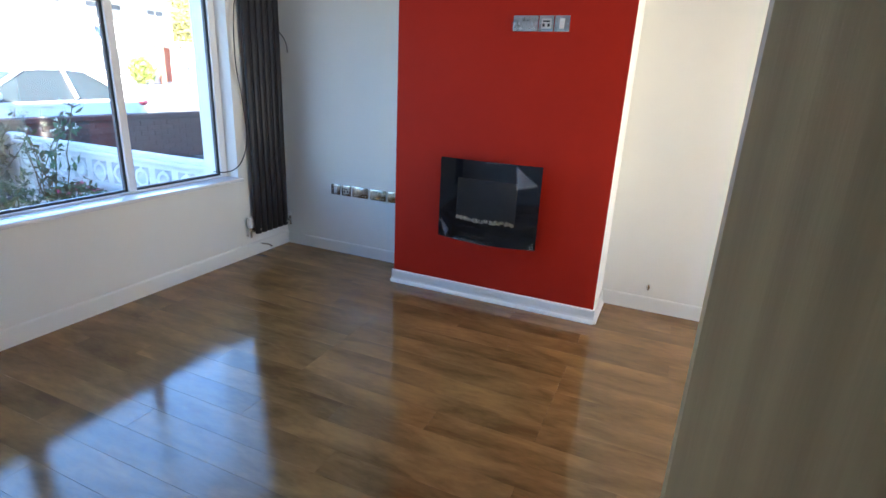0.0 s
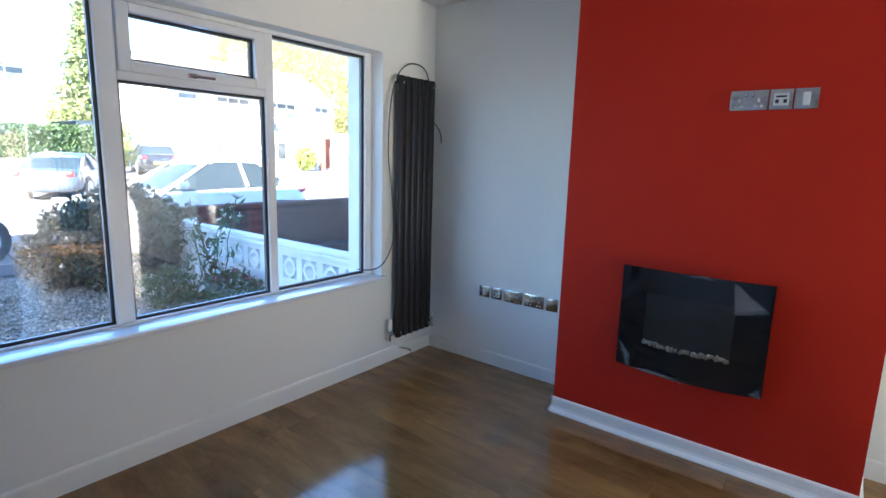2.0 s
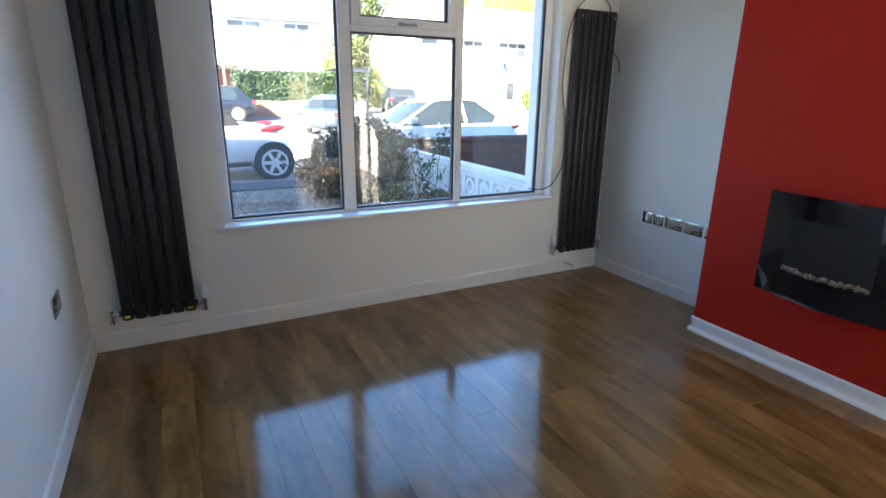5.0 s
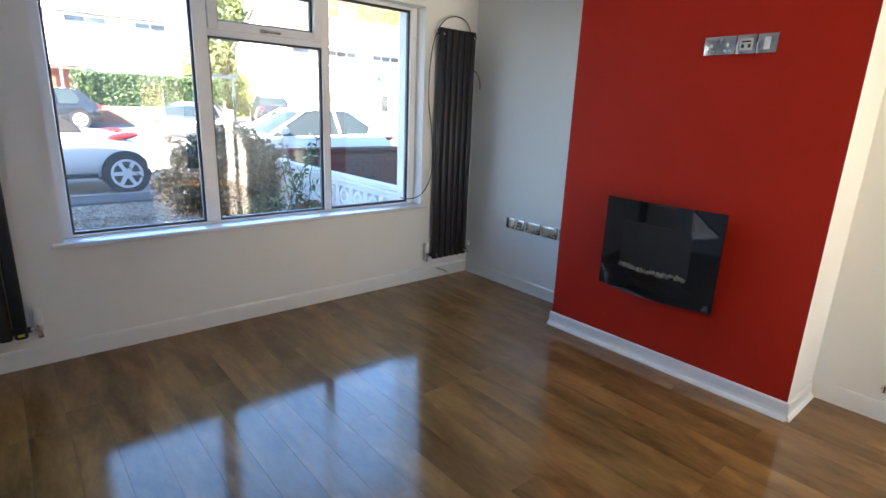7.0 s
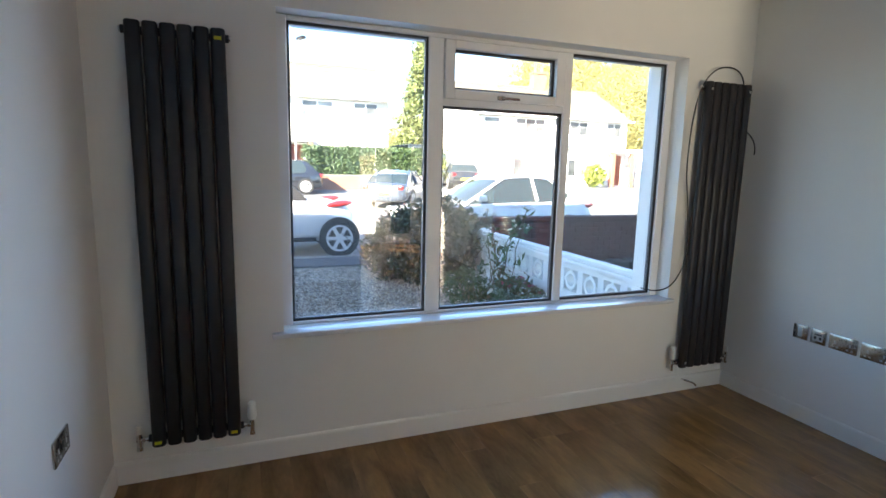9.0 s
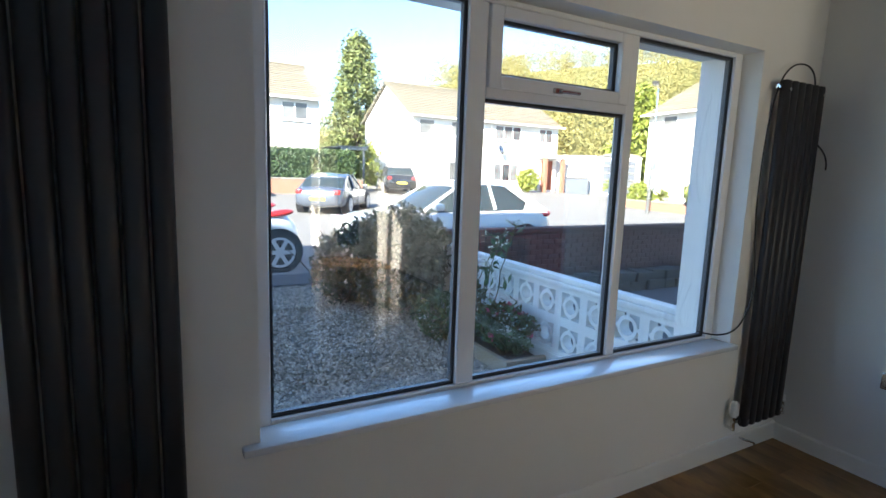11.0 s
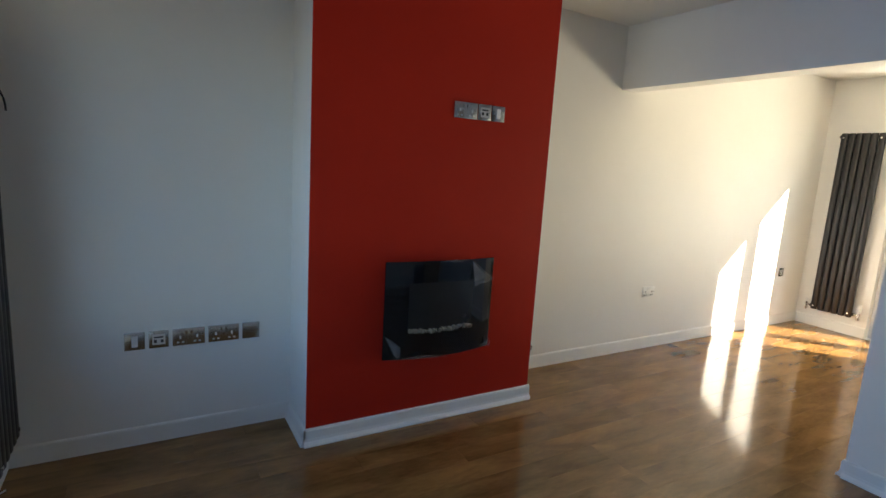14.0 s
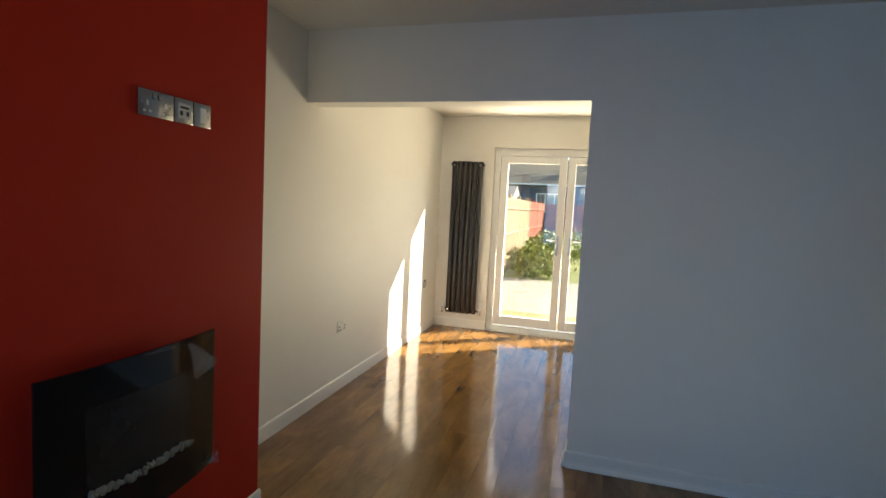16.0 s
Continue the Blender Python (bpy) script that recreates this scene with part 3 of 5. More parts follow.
row_of_plates(-1.083, 1.752, 3.722, ("double", "media", "switch"), 0.004)
row_of_plates(-2.622, 0.535, YA, ("switch", "media", "double", "double", "blank"), 0.016)
plate("double", pose(-2.466, YS, 0.53, 0, 0, 180), "polished steel double socket with white inserts", STEEL, 0.147)
plate("double", pose(1.15, YN, 0.50), "white plastic double socket with rocker switches", WPLASTIC, 0.147)
plate("media", pose(3.18, YN, 0.56), "polished steel plate with aerial ports", STEEL)

# ---- wall fire ----
fire = thing("electric_fire", "black curved glass wall-hung electric fire with peeling film", "fireplace", pose(-1.14, 3.722, 0.436))


def bow(x):
    return -0.078 - 0.022 * (1 - (x / 0.327) ** 2)


def curved_panel(x0, x1, z0, z1, thick, off, n=24, droop=0.0):
    bm = bmesh.new()
    cols = []
    for i in range(n + 1):
        x = x0 + (x1 - x0) * i / n
        y = bow(x) + off
        cols.append([bm.verts.new(c) for c in ((x, y, z0 - droop * (1 - (x / x1) ** 2)), (x, y, z1), (x, y + thick, z1), (x, y + thick, z0 - droop * (1 - (x / x1) ** 2)))])
    for a, b in zip(cols, cols[1:]):
        for k in range(4):
            bm.faces.new((a[k], a[(k + 1) % 4], b[(k + 1) % 4], b[k]))
    bm.faces.new(cols[0][::-1])
    bm.faces.new(cols[-1])
    bmesh.ops.recalc_face_normals(bm, faces=bm.faces)
    return bm


part("body", boxes((-0.27, 0.27, -0.07, 0.0, 0.05, 0.48), bevel=0.004), BPLASTIC, fire)
part("front_panel", curved_panel(-0.327, 0.337, 0.0, 0.521, 0.008, 0.0, 24, 0.014), BGLASS, fire, "glossy black curved glass front", True)
part("screen", curved_panel(-0.197, 0.197, 0.145, 0.405, 0.002, -0.0025), SCREEN, fire, "smoky grey viewing screen", True)
rng = np.random.default_rng(4)
peb = []
for k in range(3):
    bm = bmesh.new()
    bmesh.ops.create_icosphere(bm, subdivisions=2, radius=1.0)
    for v in bm.verts:
        v.co *= 1 + 0.25 * noise.noise(v.co * 1.3 + Vector((k * 7, 0, 0)))
    peb.append(mesh_of("pebble", bm, PEBBLE, True))
for i in range(36):
    x = -0.19 + 0.38 * (i + 0.5) / 36 + rng.normal() * 0.004
    s = rng.uniform(0.007, 0.0155)
    piece("pebble", peb[i % 3], fire, pose(x, bow(x) - 0.009, 0.132 + s * 0.5 + rng.uniform(0, 0.012), *rng.uniform(0, 180, 3)) @ Matrix.Diagonal((s * 1.3, s * 0.8, s * 0.62, 1)))


def film(pts, label, seed):
    """A crumpled sheet of film lifted off the glass."""
    r = np.random.default_rng(seed)
    bm = bmesh.new()
    n = 7
    grid = {}
    a, b, c = (Vector(p) for p in pts)
    for i in range(n + 1):
        for j in range(n + 1 - i):
            p = a + (b - a) * (i / n) + (c - a) * (j / n)
            lift = 0.010 + 0.018 * (i + j) / n + r.normal() * 0.0035
            grid[i, j] = bm.verts.new((p.x, bow(max(-0.33, min(0.33, p.x))) - lift, p.y))
    for i in range(n):
        for j in range(n - i):
            bm.faces.new((grid[i, j], grid[i + 1, j], grid[i, j + 1]))
            if i + j < n - 1:
                bm.faces.new((grid[i + 1, j], grid[i + 1, j + 1], grid[i, j + 1]))
    ob = part("protective_film", bm, FILM, fire, label)
    mod = ob.modifiers.new("thickness", "SOLIDIFY")
    mod.thickness = 0.0006


film(((0.178, 0.517, 0), (0.326, 0.405, 0), (0.196, 0.372, 0)), "crumpled clear film peeling off", 3)
film(((-0.322, 0.13, 0), (-0.255, -0.005, 0), (-0.24, 0.07, 0)), "crumpled clear film peeling off", 5)
film(((0.285, 0.012, 0), (0.333, 0.004, 0), (0.328, 0.055, 0)), "crumpled clear film peeling off", 8)
film(((-0.25, -0.002, 0), (0.05, -0.012, 0), (-0.12, 0.02, 0)), "crumpled clear film along the edge", 15)
film(((-0.03, 0.515, 0), (0.10, 0.515, 0), (0.06, 0.532, 0)), "torn strip of clear film", 9)

# ---- ground outside ----
GZ = -0.2


def ground_height(x):
    return GZ + max(0.0, min(1.0, (-x - 8.3) / 0.8)) * 0.10 + max(0.0, min(1.0, (-x - 19) / 12)) * 0.55


bm = bmesh.new()
xs = [-3.43, -8.3, -9.1, -13, -16, -20, -24, -28, -33, -45, -70, -120, -400]
prev = None
for x in xs:
    row = [bm.verts.new((x, y, ground_height(x) - (0.03 if x > -8.4 else 0))) for y in (-400, -60, -10, 0, 3.9, 12, 40, 80, 400)]
    if prev:
        for i in range(len(row) - 1):
            bm.faces.new((prev[i], row[i], row[i + 1], prev[i + 1]))
    prev = row
bmesh.ops.recalc_face_normals(bm, faces=bm.faces)
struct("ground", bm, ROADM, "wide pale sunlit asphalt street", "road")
struct("pavement", boxes((-9.05, -8.35, -40, 40, GZ - 0.06, GZ + 0.15)), SHADEDASPHALT, "asphalt pavement in front of the gardens, coloured dark as shaded", "pavement")
struct("kerb", boxes((-9.15, -9.05, -40, 40, GZ - 0.06, GZ + 0.155), bevel=0.01), PAVEM, "pale concrete kerb", "kerb")
struct("driveway", boxes((-8.35, -3.43, 4.01, 14.0, GZ - 0.05, GZ - 0.004)), SHADEDASPHALT, "asphalt driveway beside the block wall, coloured dark as shaded", "driveway")
bm = bmesh.new()
prism(bm, [(-3.43, GZ - 0.05), (-3.43, GZ - 0.012), (-5.5, GZ - 0.012), (-8.35, GZ + 0.108), (-8.35, GZ - 0.05)], -8.0, 3.86)
struct("gravel_bed", bm, GRAVEL, "grey and cream gravel front garden", "gravel")
struct("path_edge", boxes((-3.72, -3.43, -2.0, 3.85, GZ - 0.05, GZ + 0.03), bevel=0.008), PAVEM, "pale paving edge along the house wall", "paving")

rng = np.random.default_rng(11)
N = 52000
sx = rng.uniform(-8.33, -3.72, N)
sy = rng.uniform(-1.6, 3.84, N)
rad3 = rng.uniform(0.009, 0.020, (N, 1))
base = np.array([(1, 0, 0), (0, 1, 0), (-1, 0, 0), (0, -1, 0), (0, 0, 1), (0, 0, -1)], float)
v = base[None] * (rad3[:, :, None] * rng.uniform(0.6, 1.35, (N, 6, 1)))
ang = rng.uniform(0, 6.28, N)
c, q = np.cos(ang)[:, None], np.sin(ang)[:, None]
vx, vy, vz = v[:, :, 0] * c - v[:, :, 1] * q, v[:, :, 0] * q + v[:, :, 1] * c, v[:, :, 2] * 0.7
tilt = rng.normal(0, 0.4, (N, 1))
vv = np.stack([vx + sx[:, None], vy + sy[:, None], vz + vx * tilt + GZ + 0.12 * np.clip((-sx[:, None] - 5.5) / 2.85, 0, 1) + rng.uniform(-0.008, 0.012, (N, 1))], 2).reshape(-1, 3)
tri = np.array([(0, 1, 4), (1, 2, 4), (2, 3, 4), (3, 0, 4), (1, 0, 5), (2, 1, 5), (3, 2, 5), (0, 3, 5)])
ff = (tri[None] + 6 * np.arange(N)[:, None, None]).reshape(-1, 3)
me = bpy.data.meshes.new("gravel")
me.from_pydata(vv.tolist(), [], ff.tolist())
me.materials.append(STONES)
tagged(new("gravel", me), "loose mixed grey and cream gravel stones", "gravel", kind="stuff")


# ---- screen block wall ----
def screen_block():
    """A pierced concrete block with a ring in the middle."""
    bm = bmesh.new()
    s, w, d = 0.1498, 0.041, 0.045
    box(bm, -s, s, -d, d, -s, -s + w)
    box(bm, -s, s, -d, d, s - w, s)
    box(bm, -s, -s + w, -d, d, -s + w, s - w)
    box(bm, s - w, s, -d, d, -s + w, s - w)
    r0, r1, n = 0.062, 0.091, 28
    rows = []
    for i in range(n):
        a = 2 * math.pi * i / n
        rows.append([bm.verts.new((r * math.cos(a), y, r * math.sin(a))) for r, y in ((r0, -d), (r1, -d), (r1, d), (r0, d))])
    for i in range(n):
        a, b = rows[i], rows[(i + 1) % n]
        for k in range(4):
            bm.faces.new((a[k], a[(k + 1) % 4], b[(k + 1) % 4], b[k]))
    for a in (0, 90, 180, 270):
        t = bmesh.ops.create_cube(bm, size=1.0, matrix=pose(0, 0, 0, 0, a, 0) @ Matrix.LocRotScale((0.102, 0, 0), None, (0.03, 2 * d * 0.9, 0.03)))
    bmesh.ops.recalc_face_normals(bm, faces=bm.faces)
    return mesh_of("block", bm, BLOCKM)


screen = thing("screen_wall", "low white painted pierced screen block garden wall", "wall", pose(-3.5, 3.95, 0))
blk = screen_block()
for i in range(10):
    for j in range(2):
        piece("block", blk, screen, pose(-0.29 - 0.3 * i, 0, 0.405 - 0.3 * j))
part("coping", boxes((-3.16, -0.10, -0.07, 0.07, 0.558, 0.60), (-3.14, -0.12, -0.05, 0.05, 0.60, 0.645), bevel=0.012), BLOCKM, screen)
part("base_course", boxes((-3.12, -0.10, -0.06, 0.06, GZ - 0.05, -0.046), bevel=0.008), BLOCKM, screen)
part("end_pier", boxes((-3.36, -3.14, -0.08, 0.08, GZ - 0.05, 0.66), bevel=0.012), BLOCKM, screen)
part("wall_pier", boxes((-0.13, 0.05, -0.07, 0.07, GZ - 0.05, 0.66), bevel=0.012), BLOCKM, screen)


# ---- brick front wall ----
def brick_mesh(l=0.215, h=0.065, d=0.1):
    bm = bmesh.new()
    box(bm, -l / 2, l / 2, -d / 2, d / 2, -h / 2, h / 2, 0.004, 1)
    return mesh_of("brick", bm, BRICKM)


full_brick = brick_mesh()
front = thing("brick_wall", "low dark red brick boundary wall with a coping", "wall", pose(-7.5, 4.2, GZ))
part("core", boxes((-0.1, 0.04, 0, 5.2, -0.05, 0.86)), MORTAR, front)
for j in range(11):
    for i in range(23):
        y = 0.11 + 0.225 * i + (0.1125 if j % 2 else 0)
        if y < 5.1:
            piece("brick", full_brick, front, pose(0.002, y, 0.045 + 0.075 * j, 0, 0, 90))
part("coping", boxes((-0.14, 0.075, 0, 5.2, 0.865, 0.93), bevel=0.01), BRICKM, front)
pier = thing("brick_pier", "square dark brick gate pier with stacked courses", "pier", pose(-7.5, 9.65, GZ), "gate piers")
part("core", boxes((-0.2, 0.2, -0.2, 0.2, -0.05, 1.22)), MORTAR, pier)
for j in range(16):
    for i in range(2):
        piece("brick", full_brick, pier, pose(0.17, -0.1125 + 0.225 * i, 0.045 + 0.075 * j, 0, 0, 90))
        piece("brick", full_brick, pier, pose(-0.1125 + 0.225 * i, -0.17, 0.045 + 0.075 * j))
part("cap", boxes((-0.25, 0.25, -0.25, 0.25, 1.22, 1.29), bevel=0.012), BRICKM, pier)
copy_thing(pier, pose(-7.5, 12.9, GZ))
rock = thing("rubble_edging", "low dark edging of rough stone blocks along the drive", "stone edging", pose(-6.95, 4.4, GZ))
r = np.random.default_rng(2)
shapes = []
for k in range(4):
    bm = bmesh.new()
    box(bm, -0.5, 0.5, -0.5, 0.5, -0.5, 0.5, 0.09, 2)
    for vv_ in bm.verts:
        vv_.co *= 1 + 0.22 * noise.noise(vv_.co * 1.7 + Vector((k * 9, 2, 0)))
    shapes.append(mesh_of("stone", bm, DARKSTONE))
for j in range(2):
    y = 0.0
    while y < 5.3:
        l = r.uniform(0.2, 0.42)
        piece("stone", shapes[int(r.integers(4))], rock, pose(r.normal() * 0.02 - 0.03 * j, y + l / 2, 0.075 + 0.14 * j, *r.normal(0, 3, 3)) @ Matrix.Diagonal((0.26, l * 0.98, 0.15, 1)))
        y += l
slab = thing("stone_slab", "loose flat grey stone lying on the drive edging", "stone", pose(-6.7, 9.9, GZ + 0.2, 3, 4, 25))
bm = bmesh.new()
box(bm, -0.3, 0.3, -0.45, 0.45, -0.2, 0.12, 0.05, 2)
for vv_ in bm.verts:
    vv_.co *= 1 + 0.12 * noise.noise(vv_.co * 3)
part("slab", bm, PAVEM, slab)


# ---- plants ----
def shrub(name, at, size, count, leaf, material, label, stems=9, seed=1, flowers=None, fcount=0):
    r = np.random.default_rng(seed)
    t = thing(name, label, "shrub", pose(*at))
    bm = bmesh.new()
    tips = []
    for k in range(stems):
        a = 6.283 * k / stems + r.normal() * 0.3
        p = Vector((r.normal() * 0.05, r.normal() * 0.05, -0.03))
        for j in range(4):
            q = p + Vector((math.cos(a) * size[0] * 0.17 + r.normal() * 0.04, math.sin(a) * size[1] * 0.17 + r.normal() * 0.04, size[2] * 0.22 * r.uniform(0.7, 1.2)))
            cyl(bm, p, q, 0.012 - 0.002 * j, 0.010 - 0.002 * j, 6)
            p = q
            tips.append(q)
    part("stems", bm, BARK if material is LEAF else STEM, t)
    d = r.normal(size=(count, 3))
    d /= np.linalg.norm(d, axis=1)[:, None]
    rad_ = r.uniform(0.45, 1.0, (count, 1)) ** 0.6
    lump = np.array([1 + 0.35 * noise.noise(Vector(x) * 2.2 + Vector((seed, 0, 0))) for x in d])[:, None]
    p = d * rad_ * lump * np.array(size)[None] * np.array([0.5, 0.5, 0.5])
    p[:, 2] += size[2] * 0.52
    p = p[p[:, 2] > 0.02]
    ob = new("foliage", leaf_mesh("foliage", p, leaf, material, r))
    ob.parent = t
    if flowers:
        k = r.choice(len(p), fcount)
        f = np.repeat(p[k] * 1.04, 7, 0) + r.normal(size=(fcount * 7, 3)) * 0.014
        ob = new("flowers", leaf_mesh("flowers", f, 0.02, flowers, r))
        ob.parent = t
    return t


shrub("shrub", (-7.05, 3.38, GZ), (1.3, 1.25, 1.25), 9500, 0.036, LEAF, "dark leafy evergreen shrub at the end of the garden", 9, 3)
shrub("shrub", (-7.5, 2.95, GZ + 0.05), (0.9, 0.95, 0.95), 4200, 0.032, LEAF, "dark leafy evergreen shrub with pale flower heads", 8, 5, CREAMFL, 30)
shrub("rose_bush", (-5.25, 3.66, GZ + 0.05), (0.75, 0.42, 0.5), 1200, 0.028, LEAF2, "low rose bush with pink flowers in the bed", 8, 7, PINK, 22)
shrub("rose_bush", (-6.0, 3.38, GZ + 0.01), (0.65, 0.55, 0.5), 1000, 0.028, LEAF2, "low straggling bush with pale flowers", 8, 9, CREAMFL, 14)
weed = thing("tall_weed", "tall straggly weed with narrow leaves and pale heads", "plant", pose(-5.75, 3.62, GZ + 0.05))
r = np.random.default_rng(21)
bm = bmesh.new()
pts, heads = [], []
for k in range(9):
    p = Vector((r.normal() * 0.12, r.normal() * 0.12, -0.02))
    lean = Vector((r.normal() * 0.035, r.normal() * 0.035, 0.15))
    n = int(r.integers(5, 9))
    for j in range(n):
        q = p + lean + Vector((r.normal() * 0.015, r.normal() * 0.015, 0))
        cyl(bm, p, q, 0.0055, 0.0045, 5)
        for _ in range(4):
            pts.append(q + Vector((r.normal() * 0.05, r.normal() * 0.05, r.normal() * 0.04)))
        p = q
    for _ in range(5):
        h = p + Vector((r.normal() * 0.06, r.normal() * 0.06, r.uniform(0, 0.1)))
        cyl(bm, p, h, 0.003, 0.002, 4)
        heads += [h + Vector(r.normal(size=3) * 0.008) for _ in range(5)]
part("stems", bm, STEM, weed)
ob = new("foliage", leaf_mesh("foliage", np.array(pts), 0.042, LEAF2, r))
ob.parent = weed
ob = new("flower_heads", leaf_mesh("flower_heads", np.array(heads), 0.014, CREAMFL, r))
ob.parent = weed
bed = thing("planting_bed", "earth bed edged with weathered timber beside the block wall", "flower bed", pose(-5.35, 3.55, GZ))
part("earth", boxes((-0.75, 0.42, -0.08, 0.3, -0.03, 0.09), bevel=0.02), EARTH, bed)
for bx in ((-0.8, 0.47, -0.13, -0.08), (-0.8, -0.75, -0.08, 0.3), (0.42, 0.47, -0.08, 0.3)):
    part("board", boxes((*bx, -0.03, 0.13), bevel=0.005), TIMBER, bed)


# ---- cars ----
def loft(bm, stations):
    """Closed skin through rings of the same number of points."""
    rows = [[bm.verts.new(p) for p in ring] for ring in stations]
    n = len(rows[0])
    for a, b in zip(rows, rows[1:]):
        for i in range(n):
            bm.faces.new((a[i], a[(i + 1) % n], b[(i + 1) % n], b[i]))
    bm.faces.new(rows[0][::-1])
    bm.faces.new(rows[-1])
    bmesh.ops.recalc_face_normals(bm, faces=bm.faces)


def car(name, m, paint, label, length, width, height, nose, tail, cabin, top_mat=None, wheel_r=0.32, profile=None, wheels=(0.19, 0.81), belt=None, lamps=None):
    """A parked car; local +x is its front, the ground at z = 0. cabin: screen base, roof front, roof back, rear base, as shares of the length from the front."""
    t = thing(name, label, "car", m, "parked cars")
    w, half = width / 2, length / 2
    belt = belt or height * 0.635
    profile = profile or ((0.0, 0.72, nose * 0.72, 0.26), (0.03, 0.86, nose * 0.92, 0.2), (0.12, 0.97, nose, 0.18), (cabin[0], 1.0, belt * 0.97, 0.18), (0.5, 1.0, belt, 0.18), (cabin[3] - 0.04, 1.0, belt, 0.18), (0.93, 0.96, tail, 0.2), (0.985, 0.86, tail * 0.93, 0.24), (1.0, 0.76, tail * 0.75, 0.3))
    bm = bmesh.new()
    rings = []
    for f, ww, zt, zb in profile:
        x, a = half - f * length, w * ww
        rings.append([(x, -a * 0.86, zb), (x, -a, zb + 0.14), (x, -a, (zb + zt) * 0.52), (x, -a * 0.97, zt - 0.07), (x, -a * 0.86, zt - 0.005), (x, 0, zt + 0.02), (x, a * 0.86, zt - 0.005), (x, a * 0.97, zt - 0.07), (x, a, (zb + zt) * 0.52), (x, a, zb + 0.14), (x, a * 0.86, zb)])
    loft(bm, rings)
    body = part("body", bm, paint, t, smooth=True)
    mod = body.modifiers.new("round", "SUBSURF")
    mod.levels = mod.render_levels = 1
    c0, c1, c2, c3 = (half - c * length for c in cabin)
    bm = bmesh.new()
    rings = []
    for x, z, ww in ((c0, belt * 0.93, 0.86), (c0 * 0.55 + c1 * 0.45, belt * 0.93 * 0.52 + height * 0.48, 0.79), (c0 * 0.2 + c1 * 0.8, height - 0.075, 0.70), (c1 - 0.12, height - 0.012, 0.67), ((c1 + c2) / 2, height, 0.68), (c2 + 0.15, height - 0.025, 0.67), (c2 * 0.75 + c3 * 0.25, height - 0.11, 0.68), (c2 * 0.4 + c3 * 0.6, belt * 0.4 + height * 0.57, 0.75), (c3, belt * 0.95, 0.84)):
        a = w * ww
        b = w * 0.9
        zb = belt * 0.9
        rings.append([(x, -b, zb), (x, -a, z - 0.03), (x, -a * 0.8, z), (x, a * 0.8, z), (x, a, z - 0.03), (x, b, zb)])
    loft(bm, rings)
    part("cabin_glass", bm, top_mat or CARGLASS, t, "dark tinted glazing" if not top_mat else "dark fabric folding roof", True)
    if not top_mat:
        bm = bmesh.new()
        rings = []
        for x, z, ww in ((c0 * 0.2 + c1 * 0.8, height - 0.065, 0.69), (c1 - 0.12, height, 0.68), ((c1 + c2) / 2, height + 0.012, 0.69), (c2 + 0.15, height - 0.013, 0.68), (c2 * 0.75 + c3 * 0.25, height - 0.098, 0.69)):
            a = w * ww
            rings.append([(x, -a * 1.02, z - 0.045), (x, -a * 0.8, z + 0.004), (x, a * 0.8, z + 0.004), (x, a * 1.02, z - 0.045)])
        loft(bm, rings)
        part("roof", bm, paint, t, smooth=True)
        for s in (-1, 1):
            for (xa, za, wa), (xb, zb, wb) in (((c0, belt * 0.95, 0.86), (c1, height - 0.03, 0.68)), (((c1 + c2) / 2 - 0.1, belt, 0.91), ((c1 + c2) / 2 - 0.05, height - 0.03, 0.69)), ((c3 + 0.02, belt * 0.97, 0.85), (c2, height - 0.04, 0.68))):
                bm = bmesh.new()
                cyl(bm, (xa, s * w * wa, za), (xb, s * w * wb, zb), 0.035, 0.03, 8)
                part("pillar", bm, paint, t, smooth=True)
            # body-coloured panel behind the rear side window
            bm = bmesh.new()
            zr = height - 0.07
            shell = [[bm.verts.new((x, s * w * (0.905 + (0.70 - 0.905) * (z - belt * 0.9) / (zr - belt * 0.9) + k), z)) for x, z in ((c3 + 0.62, belt * 0.93), (c3 + 0.50, belt * 0.7 + zr * 0.3), (c2 + 0.12, zr), (c2 * 0.75 + c3 * 0.25, zr - 0.05), (c2 * 0.4 + c3 * 0.6, belt * 0.42 + zr * 0.55), (c3 + 0.02, belt * 0.93))] for k in (0.0, 0.022)]
            bm.faces.new(shell[0])
            bm.faces.new(shell[1][::-1])
            for i in range(6):
                bm.faces.new((shell[0][i], shell[0][(i + 1) % 6], shell[1][(i + 1) % 6], shell[1][i]))
            bmesh.ops.recalc_face_normals(bm, faces=bm.faces)
            part("rear_quarter", bm, paint, t)
    else:
        for s in (-1, 1):
            bm = bmesh.new()
            prism(bm, [(c0 - 0.1, belt), (c1, height - 0.14), ((c1 + c2) / 2 - 0.1, height - 0.14), ((c1 + c2) / 2 - 0.25, belt)], s * w * 0.84 - 0.012, s * w * 0.84 + 0.012)
            part("side_window", bm, CARGLASS, t, "dark side window")
